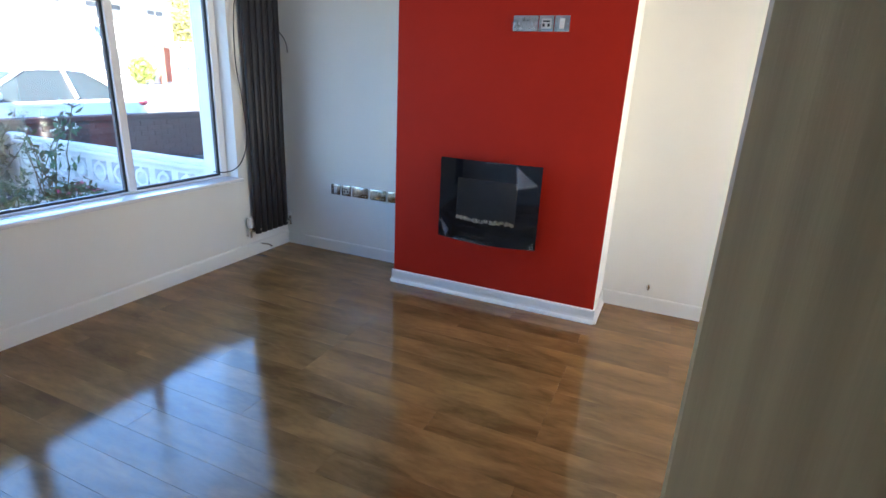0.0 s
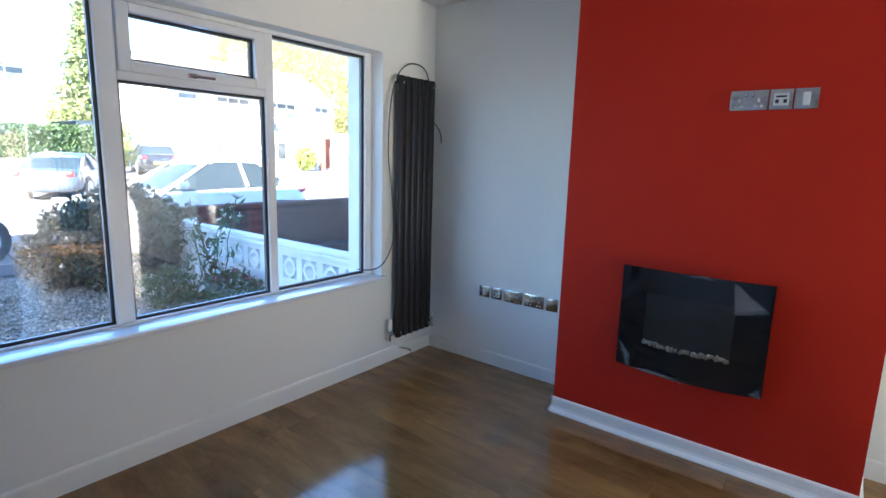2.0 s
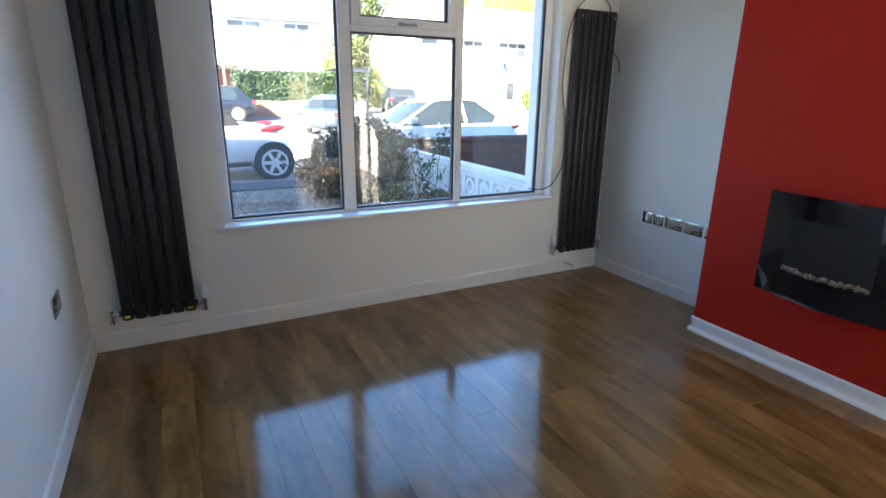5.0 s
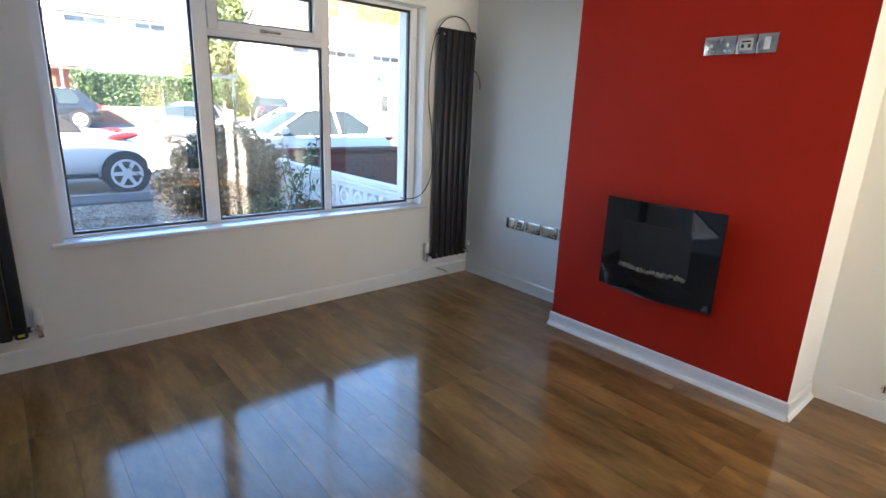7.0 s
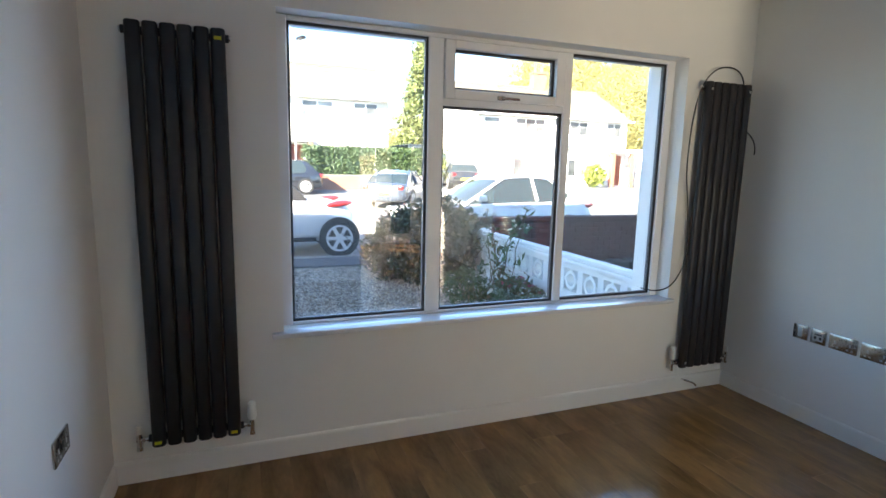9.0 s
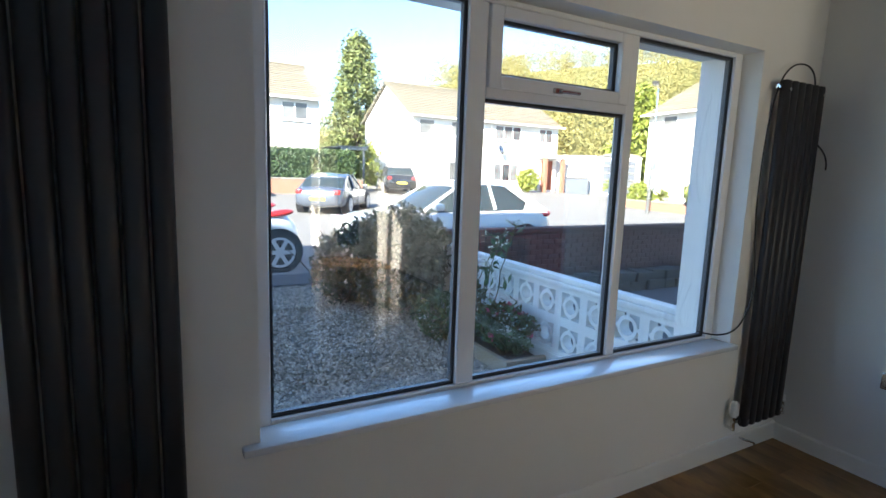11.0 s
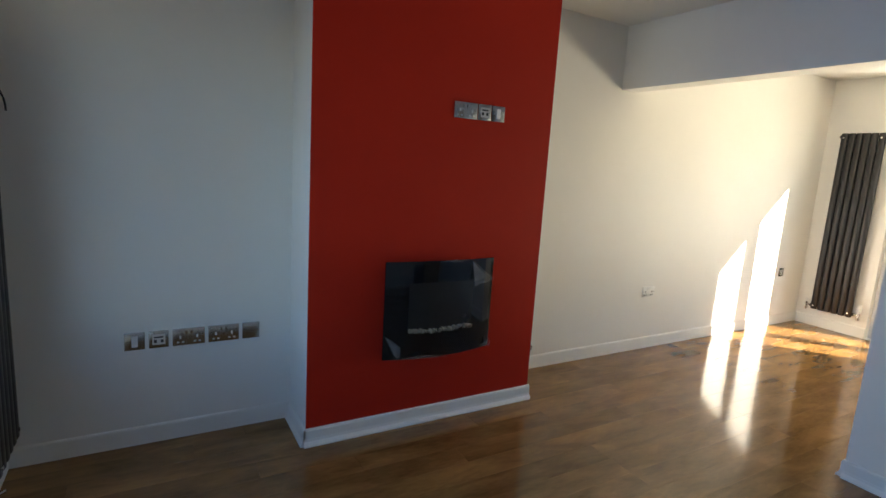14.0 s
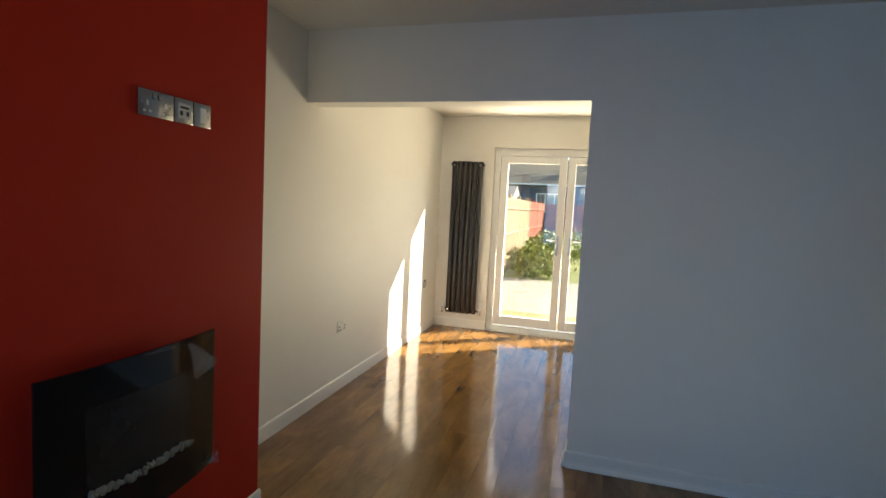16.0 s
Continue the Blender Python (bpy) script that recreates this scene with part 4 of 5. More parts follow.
    for fx in (half - wheels[0] * length, half - wheels[1] * length):
        for s in (-1, 1):
            bm = bmesh.new()
            cyl(bm, (fx, s * (w - 0.19), wheel_r), (fx, s * (w + 0.012), wheel_r), wheel_r, seg=32)
            wheel = part("wheel", bm, TYRE, t, "black tyre")
            bm = bmesh.new()
            cyl(bm, (fx, s * (w - 0.25), wheel_r + 0.015), (fx, s * (w + 0.004), wheel_r + 0.015), wheel_r + 0.035, seg=32)
            part("wheel_arch", bm, BPLASTIC, t, "dark wheel arch")
            bm = bmesh.new()
            cyl(bm, (fx, s * (w + 0.013), wheel_r), (fx, s * (w + 0.022), wheel_r), wheel_r * 0.24, seg=16)
            ringv = []
            for i in range(28):
                a = 6.2832 * i / 28
                ringv.append([bm.verts.new((fx + r_ * math.cos(a), s * y_, wheel_r + r_ * math.sin(a))) for r_, y_ in ((wheel_r * 0.62, w + 0.013), (wheel_r * 0.74, w + 0.013), (wheel_r * 0.74, w + 0.022), (wheel_r * 0.62, w + 0.022))])
            for i in range(28):
                p, q = ringv[i], ringv[(i + 1) % 28]
                for k in range(4):
                    bm.faces.new((p[k], p[(k + 1) % 4], q[(k + 1) % 4], q[k]))
            for i in range(6):
                a = 6.2832 * i / 6
                mm = Matrix.Translation((fx, s * (w + 0.018), wheel_r)) @ pose(0, 0, 0, 0, -math.degrees(a), 0)
                bmesh.ops.create_cube(bm, size=1.0, matrix=mm @ Matrix.LocRotScale((wheel_r * 0.42, 0, 0), None, (wheel_r * 0.5, 0.012, wheel_r * 0.19)))
            bmesh.ops.recalc_face_normals(bm, faces=bm.faces)
            part("rim", bm, ALLOY, wheel, "silver alloy spoke rim")
    for s in (-1, 1):
        if lamps:
            bm = bmesh.new()
            bmesh.ops.create_uvsphere(bm, u_segments=16, v_segments=10, radius=1.0, matrix=pose(-half + lamps[0], s * (w - lamps[1]), lamps[2], 0, 6, s * 14) @ Matrix.Diagonal((lamps[3], 0.06, 0.055, 1)))
        else:
            bm = boxes((-half - 0.004, -half + 0.16, s * w * 0.72 - 0.11, s * w * 0.72 + 0.11, tail * 0.72, tail * 0.88), bevel=0.03)
        part("tail_light", bm, LAMPRED, t, "red rear light", True)
        xm = half - (cabin[0] + cabin[2]) / 2 * length
        part("door_handle", boxes((xm - 0.09, xm + 0.09, s * (w - 0.012) - 0.012, s * (w - 0.012) + 0.012, belt - 0.13, belt - 0.095), bevel=0.008), paint, t, smooth=True)
        part("sill_trim", boxes((half - wheels[1] * length + wheel_r + 0.08, half - wheels[0] * length - wheel_r - 0.08, s * (w - 0.02) - 0.02, s * (w - 0.02) + 0.02, 0.26, 0.33), bevel=0.012), BPLASTIC, t, "black sill trim")
        bm = boxes((half - 0.22, half - 0.01, s * w * 0.66 - 0.13, s * w * 0.66 + 0.13, nose * 0.72, nose * 0.88), bevel=0.03)
        part("headlight", bm, LAMPCLEAR, t, "clear headlight", True)
        bm = boxes((c0 - 0.28, c0 - 0.12, s * (w + 0.08) - 0.09, s * (w + 0.08) + 0.09, belt * 1.0, belt * 1.0 + 0.12), bevel=0.03)
        part("mirror", bm, paint, t, smooth=True)
    part("number_plate", boxes((-half - 0.012, -half + 0.03, -0.26, 0.26, tail * 0.5, tail * 0.5 + 0.11)), PLATEY, t, "yellow rear number plate")
    part("grille", boxes((half - 0.06, half + 0.004, -0.42, 0.42, 0.33, 0.46), bevel=0.01), BPLASTIC, t, "black front grille")
    return t


GZR = ground_height(-11)
car("convertible_car", pose(-10.26, 1.08, GZR, 0, 0, -90), SILVER, "silver two-seat convertible car with its dark roof up", 3.56, 1.66, 1.34, 0.74, 0.86, (0.3, 0.45, 0.62, 0.775), HOOD, 0.31, ((0.0, 0.66, 0.52, 0.28), (0.03, 0.82, 0.68, 0.2), (0.12, 0.95, 0.82, 0.18), (0.3, 1.0, 0.93, 0.18), (0.5, 1.0, 0.95, 0.18), (0.7, 1.0, 0.98, 0.18), (0.82, 0.99, 0.97, 0.2), (0.9, 0.96, 0.92, 0.22), (0.955, 0.9, 0.84, 0.26), (0.988, 0.8, 0.72, 0.3), (1.0, 0.66, 0.56, 0.34)), (0.17, 0.90), 0.95, (0.34, 0.09, 0.89, 0.24))
car("hatchback_car", pose(-10.07, 5.66, GZR, 0, 0, -90), WHITECAR, "pale silver-white three-door hatchback car parked at the kerb", 4.0, 1.74, 1.42, 0.86, 0.98, (0.29, 0.5, 0.76, 0.965), None, 0.32, ((0.0, 0.74, 0.58, 0.26), (0.025, 0.87, 0.74, 0.2), (0.1, 0.96, 0.84, 0.18), (0.28, 1.0, 0.93, 0.18), (0.5, 1.0, 0.95, 0.18), (0.75, 1.0, 0.97, 0.18), (0.9, 0.97, 0.98, 0.2), (0.965, 0.92, 0.95, 0.24), (0.99, 0.84, 0.78, 0.28), (1.0, 0.78, 0.62, 0.32)), (0.19, 0.82), 0.95, (0.16, 0.13, 0.86, 0.13))
car("coupe_car", pose(-20.2, 6.7, ground_height(-20), 0, 0, 146), GREYCAR, "grey coupe car parked across the street", 4.1, 1.8, 1.36, 0.76, 0.94, (0.33, 0.5, 0.68, 0.92))
car("hatchback_car", pose(-25.0, 2.4, ground_height(-25), 0, 0, -95), BLACKCAR, "black hatchback car in front of the far hedge", 3.9, 1.7, 1.46, 0.85, 1.0, (0.25, 0.42, 0.8, 0.95))
car("saloon_car", pose(-28.2, 12.6, ground_height(-28), 0, 0, 165), BLACKCAR, "black saloon car parked beside the far house", 4.2, 1.74, 1.42, 0.82, 0.98, (0.3, 0.47, 0.72, 0.9))


# ---- houses over the road ----
def house(name, m, length, depth, eave, ridge, openings, label, door=None, wall=RENDER, stack_at=None, dish=None):
    """Local x along the front, which looks to -y; openings: x0, x1, z0, z1 of the front windows."""
    t = thing(name, label, "house", m, "houses across the street")
    part("wall", boxes((0, length, 0, depth, -1.0, eave)), wall, t)
    bm = bmesh.new()
    for x in (0.0, length - 0.02):
        v = [bm.verts.new(p) for p in ((x, 0, eave), (x, depth, eave), (x, depth / 2, ridge - 0.12))]
        w_ = [bm.verts.new((p.co.x + 0.02, p.co.y, p.co.z)) for p in v]
        bm.faces.new(v)
        bm.faces.new(w_[::-1])
        for i in range(3):
            bm.faces.new((v[i], v[(i + 1) % 3], w_[(i + 1) % 3], w_[i]))
    part("gable", bm, wall, t)
    bm = bmesh.new()
    rows = 18
    for side in (0, 1):
        for k in range(rows):
            y0 = -0.35 + (depth / 2 + 0.35) * k / rows
            y1 = -0.35 + (depth / 2 + 0.35) * (k + 1) / rows + 0.06
            z0 = eave - 0.1 + (ridge - eave + 0.1) * k / rows + 0.035
            z1 = eave - 0.1 + (ridge - eave + 0.1) * (k + 1) / rows - 0.015
            if side:
                y0, y1 = depth - y0, depth - y1
            vs = [bm.verts.new(p) for p in ((-0.25, y0, z0), (length + 0.25, y0, z0), (length + 0.25, y1, z1), (-0.25, y1, z1), (-0.25, y0, z0 - 0.05), (length + 0.25, y0, z0 - 0.05), (length + 0.25, y1, z1 - 0.05), (-0.25, y1, z1 - 0.05))]
            for f in ((0, 1, 2, 3), (7, 6, 5, 4), (0, 4, 5, 1), (1, 5, 6, 2), (2, 6, 7, 3), (3, 7, 4, 0)):
                bm.faces.new([vs[i] for i in f])
    bmesh.ops.recalc_face_normals(bm, faces=bm.faces)
    roof = part("roof", bm, ROOFM, t, "brown concrete tiled roof")
    part("ridge", boxes((-0.25, length + 0.25, depth / 2 - 0.1, depth / 2 + 0.1, ridge - 0.04, ridge + 0.07), bevel=0.03), ROOFM, roof)
    sx = stack_at or length / 2
    stack = part("chimney", boxes((sx - 0.5, sx + 0.5, depth / 2 - 0.3, depth / 2 + 0.3, ridge - 0.7, ridge + 0.95), (sx - 0.56, sx + 0.56, depth / 2 - 0.36, depth / 2 + 0.36, ridge + 0.95, ridge + 1.08)), SUNLITBRICK, t, "red brick chimney stack")
    bm = bmesh.new()
    for k in (-0.25, 0.25):
        cyl(bm, (sx + k, depth / 2, ridge + 1.07), (sx + k, depth / 2, ridge + 1.42), 0.13, 0.11)
    part("chimney_pots", bm, SUNLITBRICK, stack)
    part("gutter", boxes((-0.25, length + 0.25, -0.46, -0.34, eave - 0.14, eave - 0.03), bevel=0.02), UPVC, t)
    bm = bmesh.new()
    cyl(bm, (length * 0.5, -0.06, 0), (length * 0.5, -0.06, eave - 0.1), 0.04, seg=8)
    part("downpipe", bm, UPVC, t)
    for x0, x1, z0, z1 in openings:
        n = max(1, round((x1 - x0) / 0.75))
        wd = part("window", boxes((x0, x1, -0.03, 0.05, z0, z0 + 0.07), (x0, x1, -0.03, 0.05, z1 - 0.07, z1), *[(x0 + (x1 - x0) * i / n - (0.035 if 0 < i < n else 0 if i == 0 else 0.07), x0 + (x1 - x0) * i / n + (0.035 if 0 < i < n else 0.07 if i == 0 else 0), -0.028, 0.048, z0 + 0.07, z1 - 0.07) for i in range(n + 1)]), UPVC, t)
        part("sill", boxes((x0 - 0.08, x1 + 0.08, -0.12, 0.02, z0 - 0.08, z0)), UPVC, wd)
        for i in range(n):
            xa, xb = x0 + (x1 - x0) * i / n + 0.03, x0 + (x1 - x0) * (i + 1) / n - 0.03
            part("pane", boxes((xa, xb, -0.012, 0.004, z0 + 0.06, z1 - 0.06)), HOUSEGLASS, wd, "dark window pane")
    if dish:
        bm = bmesh.new()
        bmesh.ops.create_uvsphere(bm, u_segments=14, v_segments=8, radius=0.34, matrix=pose(dish[0], -0.42, dish[1], -20, 0, 25) @ Matrix.Diagonal((1, 0.28, 1, 1)))
        cyl(bm, (dish[0], -0.35, dish[1]), (dish[0], 0, dish[1] - 0.2), 0.025, seg=6)
        part("satellite_dish", bm, STEEL, t, "grey satellite dish", True)
    if door is not None:
        part("door", boxes((door, door + 0.95, -0.03, 0.02, 0.1, 2.1), bevel=0.01), REDFENCE, t, "red-brown front door")
        part("porch", boxes((door - 0.5, door + 1.5, -0.9, 0.0, 2.25, 2.4), bevel=0.02), UPVC, t)
        for k in (door - 0.4, door + 1.15):
            part("porch_pier", boxes((k, k + 0.24, -0.85, -0.6, -0.3, 2.25)), SUNLITBRICK, t, "red brick porch pier")
    return t


gh = ground_height(-30)
house("house", pose(-30, 14.4, gh, 0, 0, 90), 11.2, 8.0, 4.42, 6.75, ((0.4, 1.5, 3.27, 4.22), (2.6, 4.7, 3.3, 4.22), (5.9, 8.0, 3.27, 4.22), (9.5, 10.7, 3.27, 4.22), (2.5, 3.9, 0.55, 1.8), (5.9, 7.9, 0.6, 1.8)), "white rendered semi-detached house with brown tiled roof and brick chimney", 9.9, stack_at=6.4, dish=(6.2, 2.65))
house("house", pose(-30, -7.5, gh, 0, 0, 90), 16.3, 8.0, 4.72, 7.05, ((0.8, 2.4, 3.55, 4.5), (4.4, 6.0, 3.55, 4.5), (8.5, 9.9, 3.5, 4.5), (11.5, 13.2, 3.55, 4.5), (14.3, 15.7, 3.55, 4.5), (4.0, 6.4, 0.9, 2.0), (8.3, 10.0, 1.0, 2.05), (12.0, 14.4, 0.9, 2.0)), "white rendered terraced house with brown tiled roof across the street", 10.6, stack_at=10.5)
house("house", pose(-22.0, 25.2, ground_height(-22), 0, 0, -5), 13.0, 8.0, 5.0, 7.3, ((1.0, 2.0, 3.85, 4.85), (3.2, 4.5, 3.85, 4.85), (6.4, 8.1, 3.85, 4.85), (10.4, 12.0, 3.85, 4.85), (3.0, 4.4, 1.0, 2.45), (6.3, 8.1, 1.0, 2.45)), "white rendered house with brown tiled roof at the street corner", 10.6, stack_at=4.9)
gar = thing("garage", "white garage with a grey slatted up-and-over door", "garage", pose(-27.5, 28.6, gh, 0, 0, 42))
part("wall", boxes((-6.5, 1.75, 0, 5, -1, 2.55)), RENDER, gar)
door_g = part("garage_door", boxes((-0.7, 1.4, -0.05, 0.0, 0.05, 2.25), bevel=0.01), SLATE, gar, "grey slatted garage door")
bm = bmesh.new()
prism(bm, [(-1.2, 2.55), (1.9, 2.55), (0.35, 2.85)], -0.15, 5)
part("roof", bm, PAVEM, gar, "pale sheet roof")
for k in range(9):
    part("slat", boxes((-0.65, 1.35, -0.075, -0.05, 0.12 + 0.24 * k, 0.28 + 0.24 * k), bevel=0.008), STEEL if k % 2 else SLATE, door_g)
low = thing("garden_wall", "low red brick garden wall across the street", "wall", pose(-20.9, 22.6, ground_height(-21)))
part("wall", boxes((0, 9.4, 0, 0.22, -0.3, 0.36), bevel=0.01), SUNLITBRICK, low)
part("coping", boxes((-0.05, 9.45, -0.03, 0.25, 0.36, 0.42), bevel=0.01), PAVEM, low)
fw = thing("garden_wall", "red brick garden wall below the far hedge", "wall", pose(-26.6, 1.0, ground_height(-26)))
part("wall", boxes((0, 0.22, -2, 9, -0.3, 0.7), bevel=0.01), SUNLITBRICK, fw)
part("coping", boxes((-0.03, 0.25, -2.03, 9.03, 0.7, 0.76), bevel=0.01), PAVEM, fw)


port = thing("carport", "dark blue-grey painted carport frame beside the far hedge", "carport", pose(-29.0, 9.9, gh))
for y in (0.0, 1.1):
    part("post", boxes((-0.05, 0.05, y - 0.05, y + 0.05, -0.2, 2.1), bevel=0.008), CARPORT, port)
part("beam", boxes((-0.06, 0.06, -0.2, 1.3, 2.1, 2.25), bevel=0.01), CARPORT, port)
part("roof", boxes((-4.0, 0.1, -0.25, 1.35, 2.25, 2.3), bevel=0.01), CARPORT, port)


def street_lamp(m, h):
    t = thing("street_lamp", "grey steel street lamp post with a small lantern", "street lamp", m, "street lamps")
    bm = bmesh.new()
    cyl(bm, (0, 0, -0.1), (0, 0, 1.2), 0.09, 0.085)
    cyl(bm, (0, 0, 1.2), (0, 0, h), 0.055, 0.04)
    part("post", bm, STEEL, t, smooth=True)
    bm = bmesh.new()
    cyl(bm, (0, 0, h - 0.03), (0.55, 0, h + 0.08), 0.03)
    part("arm", bm, STEEL, t)
    part("lantern", boxes((0.45, 1.0, -0.12, 0.12, h + 0.03, h + 0.15), bevel=0.03), BPLASTIC, t, "dark lantern head")


street_lamp(pose(-25.8, 3.3, ground_height(-26), 0, 0, 20), 6.6)
street_lamp(pose(-17.8, 20.6, ground_height(-18), 0, 0, -60), 5.6)


# ---- trees, hedge and hill ----
def conifer(at, h, rad_, label, seed, material=CONIF, leaves=14000, size=0.17):
    r = np.random.default_rng(seed)
    t = thing("conifer_tree", label, "tree", pose(*at))
    bm = bmesh.new()
    cyl(bm, (0, 0, -0.3), (0, 0, h * 0.92), 0.22, 0.03, 10)
    pts = []
    n = 90
    for k in range(n):
        z = h * (0.05 + 0.93 * (k / n))
        lr = rad_ * (1 - (z / h) ** 2.0) ** 0.8 * r.uniform(0.7, 1.12)
        a = k * 2.4 + r.normal() * 0.3
        e = Vector((math.cos(a) * lr, math.sin(a) * lr, z - lr * 0.25))
        cyl(bm, (0, 0, z), e, 0.035, 0.01, 5)
        m_ = leaves // n
        f = r.uniform(0.2, 1.05, m_) ** 0.7
        p = np.outer(f, np.array([e.x, e.y, 0])) + np.array([0, 0, z]) + r.normal(size=(m_, 3)) * np.array([0.3, 0.3, 0.28])
        p[:, 2] -= 0.25 * lr * f + 0.2 * f
        pts.append(p)
    part("trunk", bm, BARK, t)
    ob = new("crown", leaf_mesh("crown", np.concatenate(pts), size, material, r))
    ob.parent = t


conifer((-42.0, 15.2, gh), 11.6, 3.0, "tall green conifer tree between the far houses", 31)
conifer((-30.6, 34.5, gh), 8.2, 2.7, "rounded yellow-green conifer tree behind the garage", 33, GOLD, 7000, 0.24)
conifer((-33.5, 13.0, gh), 2.6, 0.8, "small yellow-green garden conifer by the gable", 34, GOLD, 1500, 0.12)

r = np.random.default_rng(40)
hedge = thing("hedge", "clipped green hedge in front of the far house", "hedge", pose(-27.4, 1.0, gh - 0.1))
n = 11000
p = np.stack([r.uniform(-0.55, 0.55, n), r.uniform(2.8, 8.75, n), r.uniform(0.1, 1.95, n)], 1)
edge = np.argmax(r.uniform(size=(n, 3)) * np.array([1.0, 0.3, 0.9]), 1)
p[edge == 0, 0] = 0.58 + r.normal(size=(edge == 0).sum()) * 0.07
p[edge == 1, 1] = np.where(p[edge == 1, 1] > 5.8, 8.78, 2.8) + r.normal(size=(edge == 1).sum()) * 0.08
p[edge == 2, 2] = 1.95 + r.normal(size=(edge == 2).sum()) * 0.07
ob = new("foliage", leaf_mesh("foliage", p, 0.075, LEAF2, r))
ob.parent = hedge
# One solid dark block fills the hedge behind its leaves, in place of stems.
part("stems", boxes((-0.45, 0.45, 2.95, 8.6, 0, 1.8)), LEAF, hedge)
for at, sz, mt, sd in (((-20.9, 23.7, 0.0), (1.4, 1.2, 1.3), GOLD, 51), ((-17.5, 23.8, 0.1), (1.5, 1.2, 1.6), GOLD, 52), ((-13.5, 23.6, 0.1), (1.6, 1.2, 1.5), LEAF2, 53), ((-29.2, 22.6, gh), (1.3, 1.6, 1.5), GOLD, 54)):
    shrub("shrub", at, sz, 1300, 0.1, mt, "bushy yellow-green garden shrub across the street", 7, sd)

for at, hh, sd in (((-23.4, 24.1, ground_height(-23)), 1.0, 71), ((-19.9, 24.0, ground_height(-20)), 0.7, 72)):
    palm = thing("cordyline", "spiky green cordyline plant in the garden across the street", "plant", pose(*at), "cordylines across the street")
    r = np.random.default_rng(sd)
    bm = bmesh.new()
    cyl(bm, (0, 0, -0.1), (0.03, 0.02, hh), 0.07, 0.05, 8)
    part("trunk", bm, BARK, palm)
    bm = bmesh.new()
    for k in range(70):
        a, up = r.uniform(0, 6.283), r.uniform(-0.5, 1.3)
        ln = r.uniform(0.5, 0.8)
        way = Vector((math.cos(a) * math.cos(up), math.sin(a) * math.cos(up), math.sin(up)))
        side = Vector((-math.sin(a), math.cos(a), 0)) * 0.022
        root = Vector((0.03, 0.02, hh - 0.02))
        mid = root + way * ln * 0.55
        tip = root + way * ln - Vector((0, 0, 0.12 * math.cos(up)))
        v = [bm.verts.new(q) for q in (root - side * 0.5, root + side * 0.5, mid + side, tip, mid - side)]
        bm.faces.new(v)
    part("blades", bm, GOLD, palm)
store = thing("storage_box", "low dark grey storage box against the white garage wall", "storage box", pose(-27.5, 28.6, gh, 0, 0, 42) @ pose(-2.3, -0.85, 0))
part("body", boxes((-0.75, 0.75, -0.4, 0.4, -0.3, 0.95), bevel=0.02), SLATE, store)
part("lid", boxes((-0.79, 0.79, -0.44, 0.44, 0.95, 1.02), bevel=0.02), BPLASTIC, store)

# wooded hillside
bm = bmesh.new()
hill_rows = []
for d in (48, 60, 80, 110, 150):
    row = []
    for az in range(84, 184, 4):
        a = radians(az)
        lift = max(0.0, min(1.0, (168 - az) / 16)) * (0.55 + 0.45 * math.sin((az - 96) * 0.045))
        z = {48: 0.3, 60: 5.5, 80: 13.0, 110: 23.0, 150: 30.0}[d] * lift
        row.append(bm.verts.new((d * math.cos(a), d * math.sin(a), z)))
    hill_rows.append(row)
for a, b in zip(hill_rows, hill_rows[1:]):
    for i in range(len(a) - 1):
        bm.faces.new((a[i], a[i + 1], b[i + 1], b[i]))
bmesh.ops.recalc_face_normals(bm, faces=bm.faces)
struct("hillside", bm, WOODS, "steep wooded hillside behind the houses", "hill", True)
pts = []
r = np.random.default_rng(60)
for k in range(1000):
    az = r.uniform(86, 166)
    d = 50 + 92 * r.uniform() ** 1.4
    lift = max(0.0, min(1.0, (168 - az) / 16)) * (0.55 + 0.45 * math.sin((az - 96) * 0.045))
    z = np.interp(d, (48, 60, 80, 110, 150), (0.3, 5.5, 13.0, 23.0, 30.0)) * lift
    hgt = r.uniform(3.0, 6.5)
    c = np.array([d * math.cos(radians(az)), d * math.sin(radians(az)), z + hgt * 0.5])
    m_ = 260
    q_ = r.normal(size=(m_, 3))
    q_ /= np.linalg.norm(q_, axis=1)[:, None]
    pts.append(c + q_ * r.uniform(0.5, 1.0, (m_, 1)) * np.array([hgt * 0.5, hgt * 0.5, hgt * 0.55]) + r.normal(size=(m_, 3)) * 0.15)
tagged(new("woodland", leaf_mesh("woodland", np.concatenate(pts), 0.165, WOODS, r)), "autumn woodland in yellow and green on the hillside", "woodland", kind="stuff")

# ---- rear garden ----
bm = boxes((3.92, 400, -400, 400, -0.6, -0.2))
struct("lawn", bm, GRASSM, "rough sunlit grass in the rear garden", "grass")
struct("patio", boxes((3.92, 9.6, -3, 4.3, -0.22, -0.15), bevel=0.01), PAVEM, "pale paved patio behind the garden doors", "patio")
step = thing("timber_step", "low orange-brown timber step on the patio", "step", pose(5.2, 2.6, -0.15))
for k in range(3):
    part("board", boxes((-0.4 + 0.14 * k, -0.27 + 0.14 * k, -0.9, 0.9, 0.0, 0.1), bevel=0.006), DECK, step)


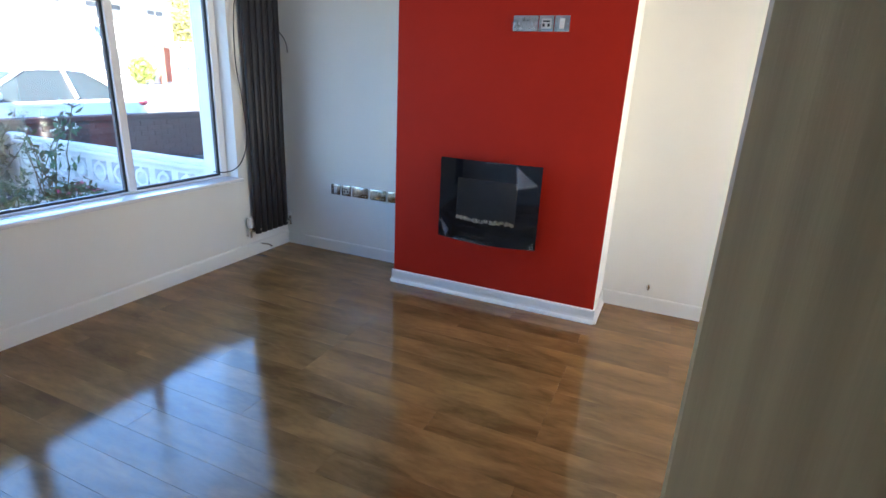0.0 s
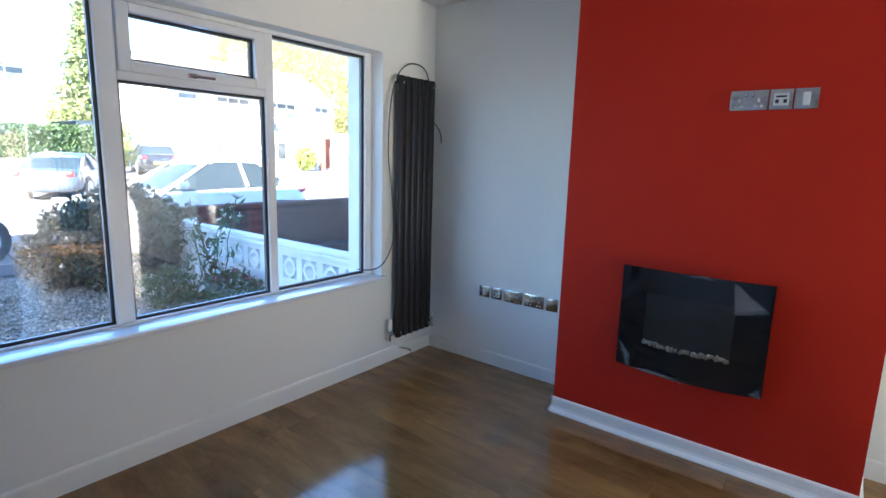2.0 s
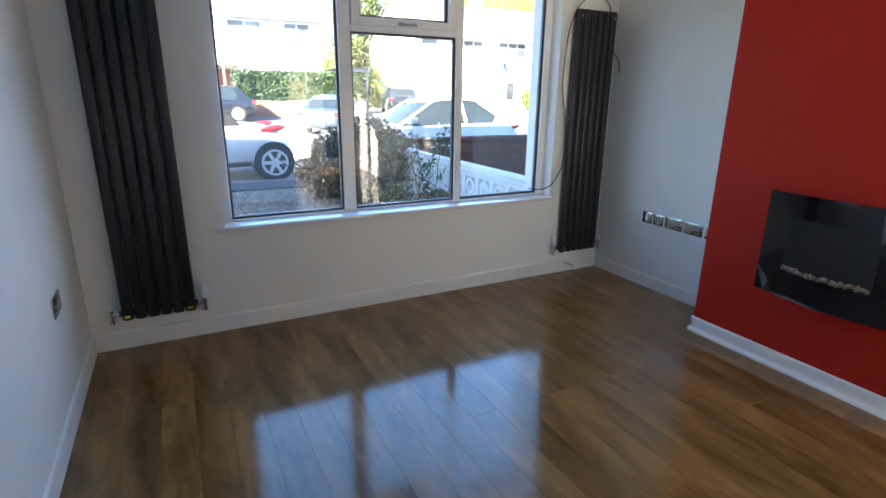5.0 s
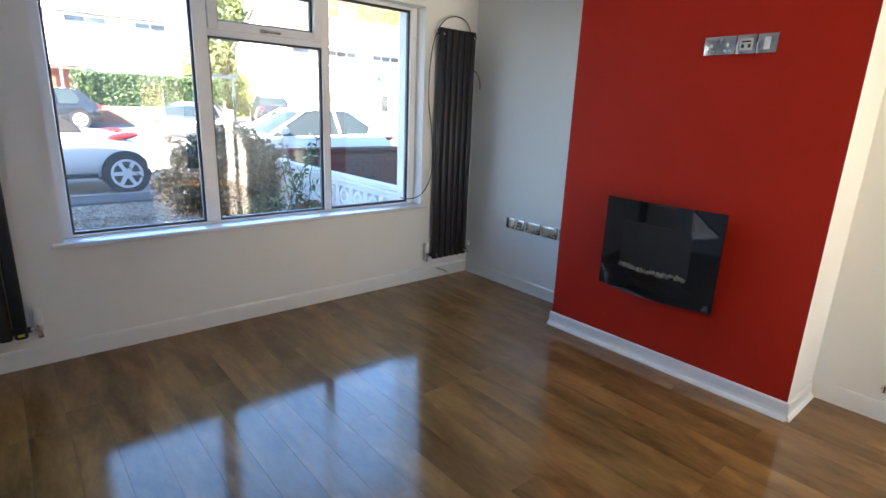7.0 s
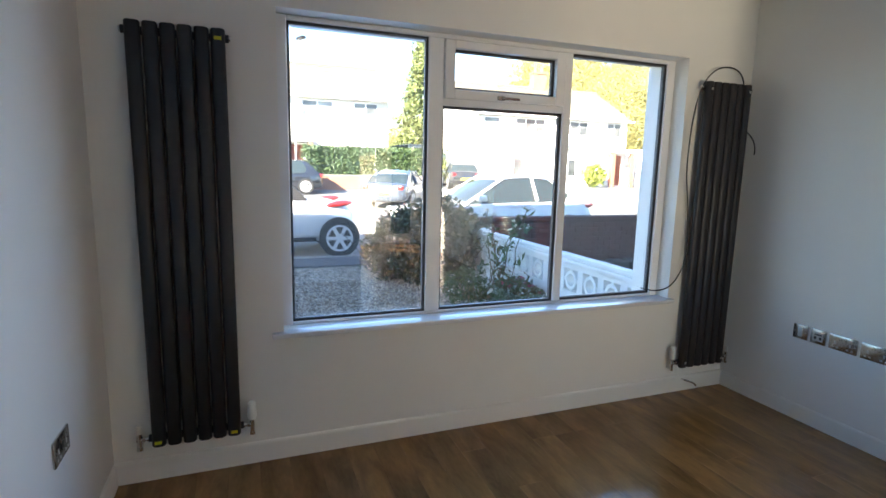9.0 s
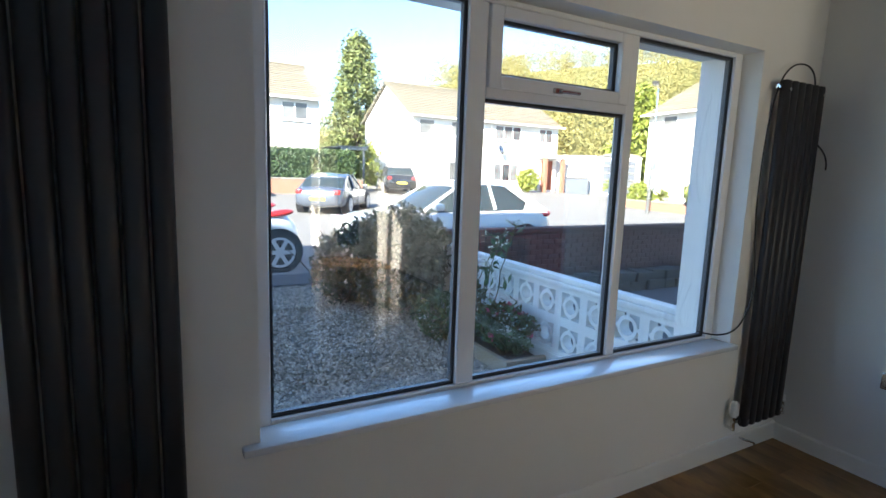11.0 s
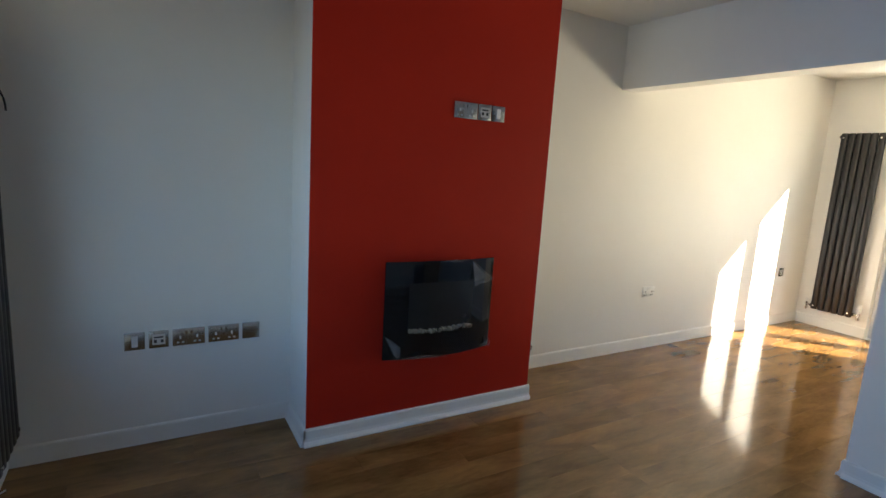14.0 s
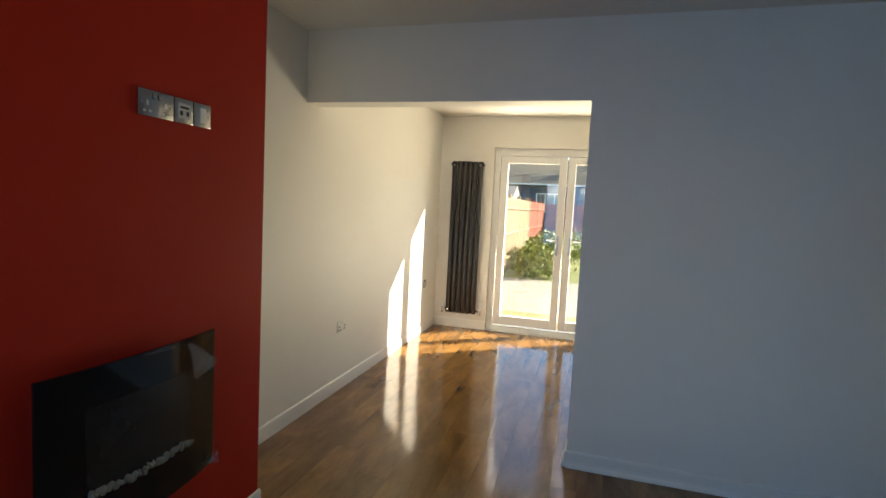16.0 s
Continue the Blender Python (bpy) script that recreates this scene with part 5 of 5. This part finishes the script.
def fence(m, n, label, material, along=0.15, h=2.05):
    t = thing("fence", label, "fence", m)
    bm = bmesh.new()
    box(bm, -0.072, 0.072, -0.008, 0.008, 0.05, h - 0.1, 0.003, 1)
    me_ = mesh_of("board", bm, material)
    for k in range(n):
        piece("board", me_, t, pose(along * k, 0.008 * (k % 2), 0, 0, 0, 0))
    for k in range(0, n, 12):
        part("post", boxes((along * k - 0.05, along * k + 0.05, 0.02, 0.12, -0.1, h), bevel=0.005), material, t)
    for z in (0.35, 1.0, 1.65):
        part("rail", boxes((0, along * (n - 1), -0.045, -0.008, z, z + 0.06), bevel=0.004), material, t)
    return t


fence(pose(4.1, 4.42, -0.2), 76, "pale close-boarded timber garden fence in sunlight", FENCE)
fence(pose(15.5, 4.42, -0.2), 36, "red-stained close-boarded timber garden fence", REDFENCE)
fence(pose(20.9, 4.3, -0.2, 0, 0, -90), 70, "dark red end fence across the rear garden", REDFENCE)
r0 = 70
for at, sz in (((10.4, 3.6, -0.2), (1.6, 1.3, 0.85)), ((12.3, 3.4, -0.2), (2.0, 1.6, 1.05)), ((14.6, 3.3, -0.2), (2.0, 1.6, 1.0)), ((17.5, 2.6, -0.2), (1.5, 1.5, 0.9)), ((18.5, 0.9, -0.2), (1.5, 1.5, 1.0))):
    r0 += 1
    shrub("shrub", at, sz, 1400, 0.07, GOLD, "overgrown green weeds along the garden fence", 7, r0)
house("house", pose(36, 12.5, -0.2, 0, 0, -90), 22.0, 8.0, 3.6, 5.6, ((6.0, 8.0, 1.6, 2.9), (10.0, 12.0, 1.6, 2.9)), "grey house with a dark roof beyond the rear garden", None, SLATE)
shed = thing("shed", "small garden shed with a pale felt roof beyond the fence", "shed", pose(17.5, 6.4, -0.2))
part("wall", boxes((-1.2, 1.2, -1, 1, 0, 1.95)), TIMBER, shed)
bm = bmesh.new()
prism(bm, [(-1.4, 1.9), (1.4, 1.9), (0, 2.55)], -1.2, 1.2)
part("roof", bm, PAVEM, shed)

# ---- floor planks ----
floor_ob = bpy.data.objects["floor"]
plank_meshes = {}


def plank_mesh(l):
    key = round(l, 3)
    if key not in plank_meshes:
        bm = bmesh.new()
        box(bm, -l / 2, l / 2, -0.06940, 0.06940, -0.012, 0.0, 0.0005, 1)
        plank_meshes[key] = mesh_of("plank", bm, FLOOR)
    return plank_meshes[key]


r = random.Random(8)
y = 1.31 - 0.139 * 7
while y < YN:
    x = XW - r.choice((0.2, 0.45, 0.7, 0.95, 0.1, 0.6))
    while x < XE:
        a, b = max(x, XW), min(x + 1.2, XE)
        if b - a > 0.03:
            piece("plank", plank_mesh(b - a - 0.0004), floor_ob, pose((a + b) / 2, y + 0.0695, 0))
        x += 1.2
    y += 0.139
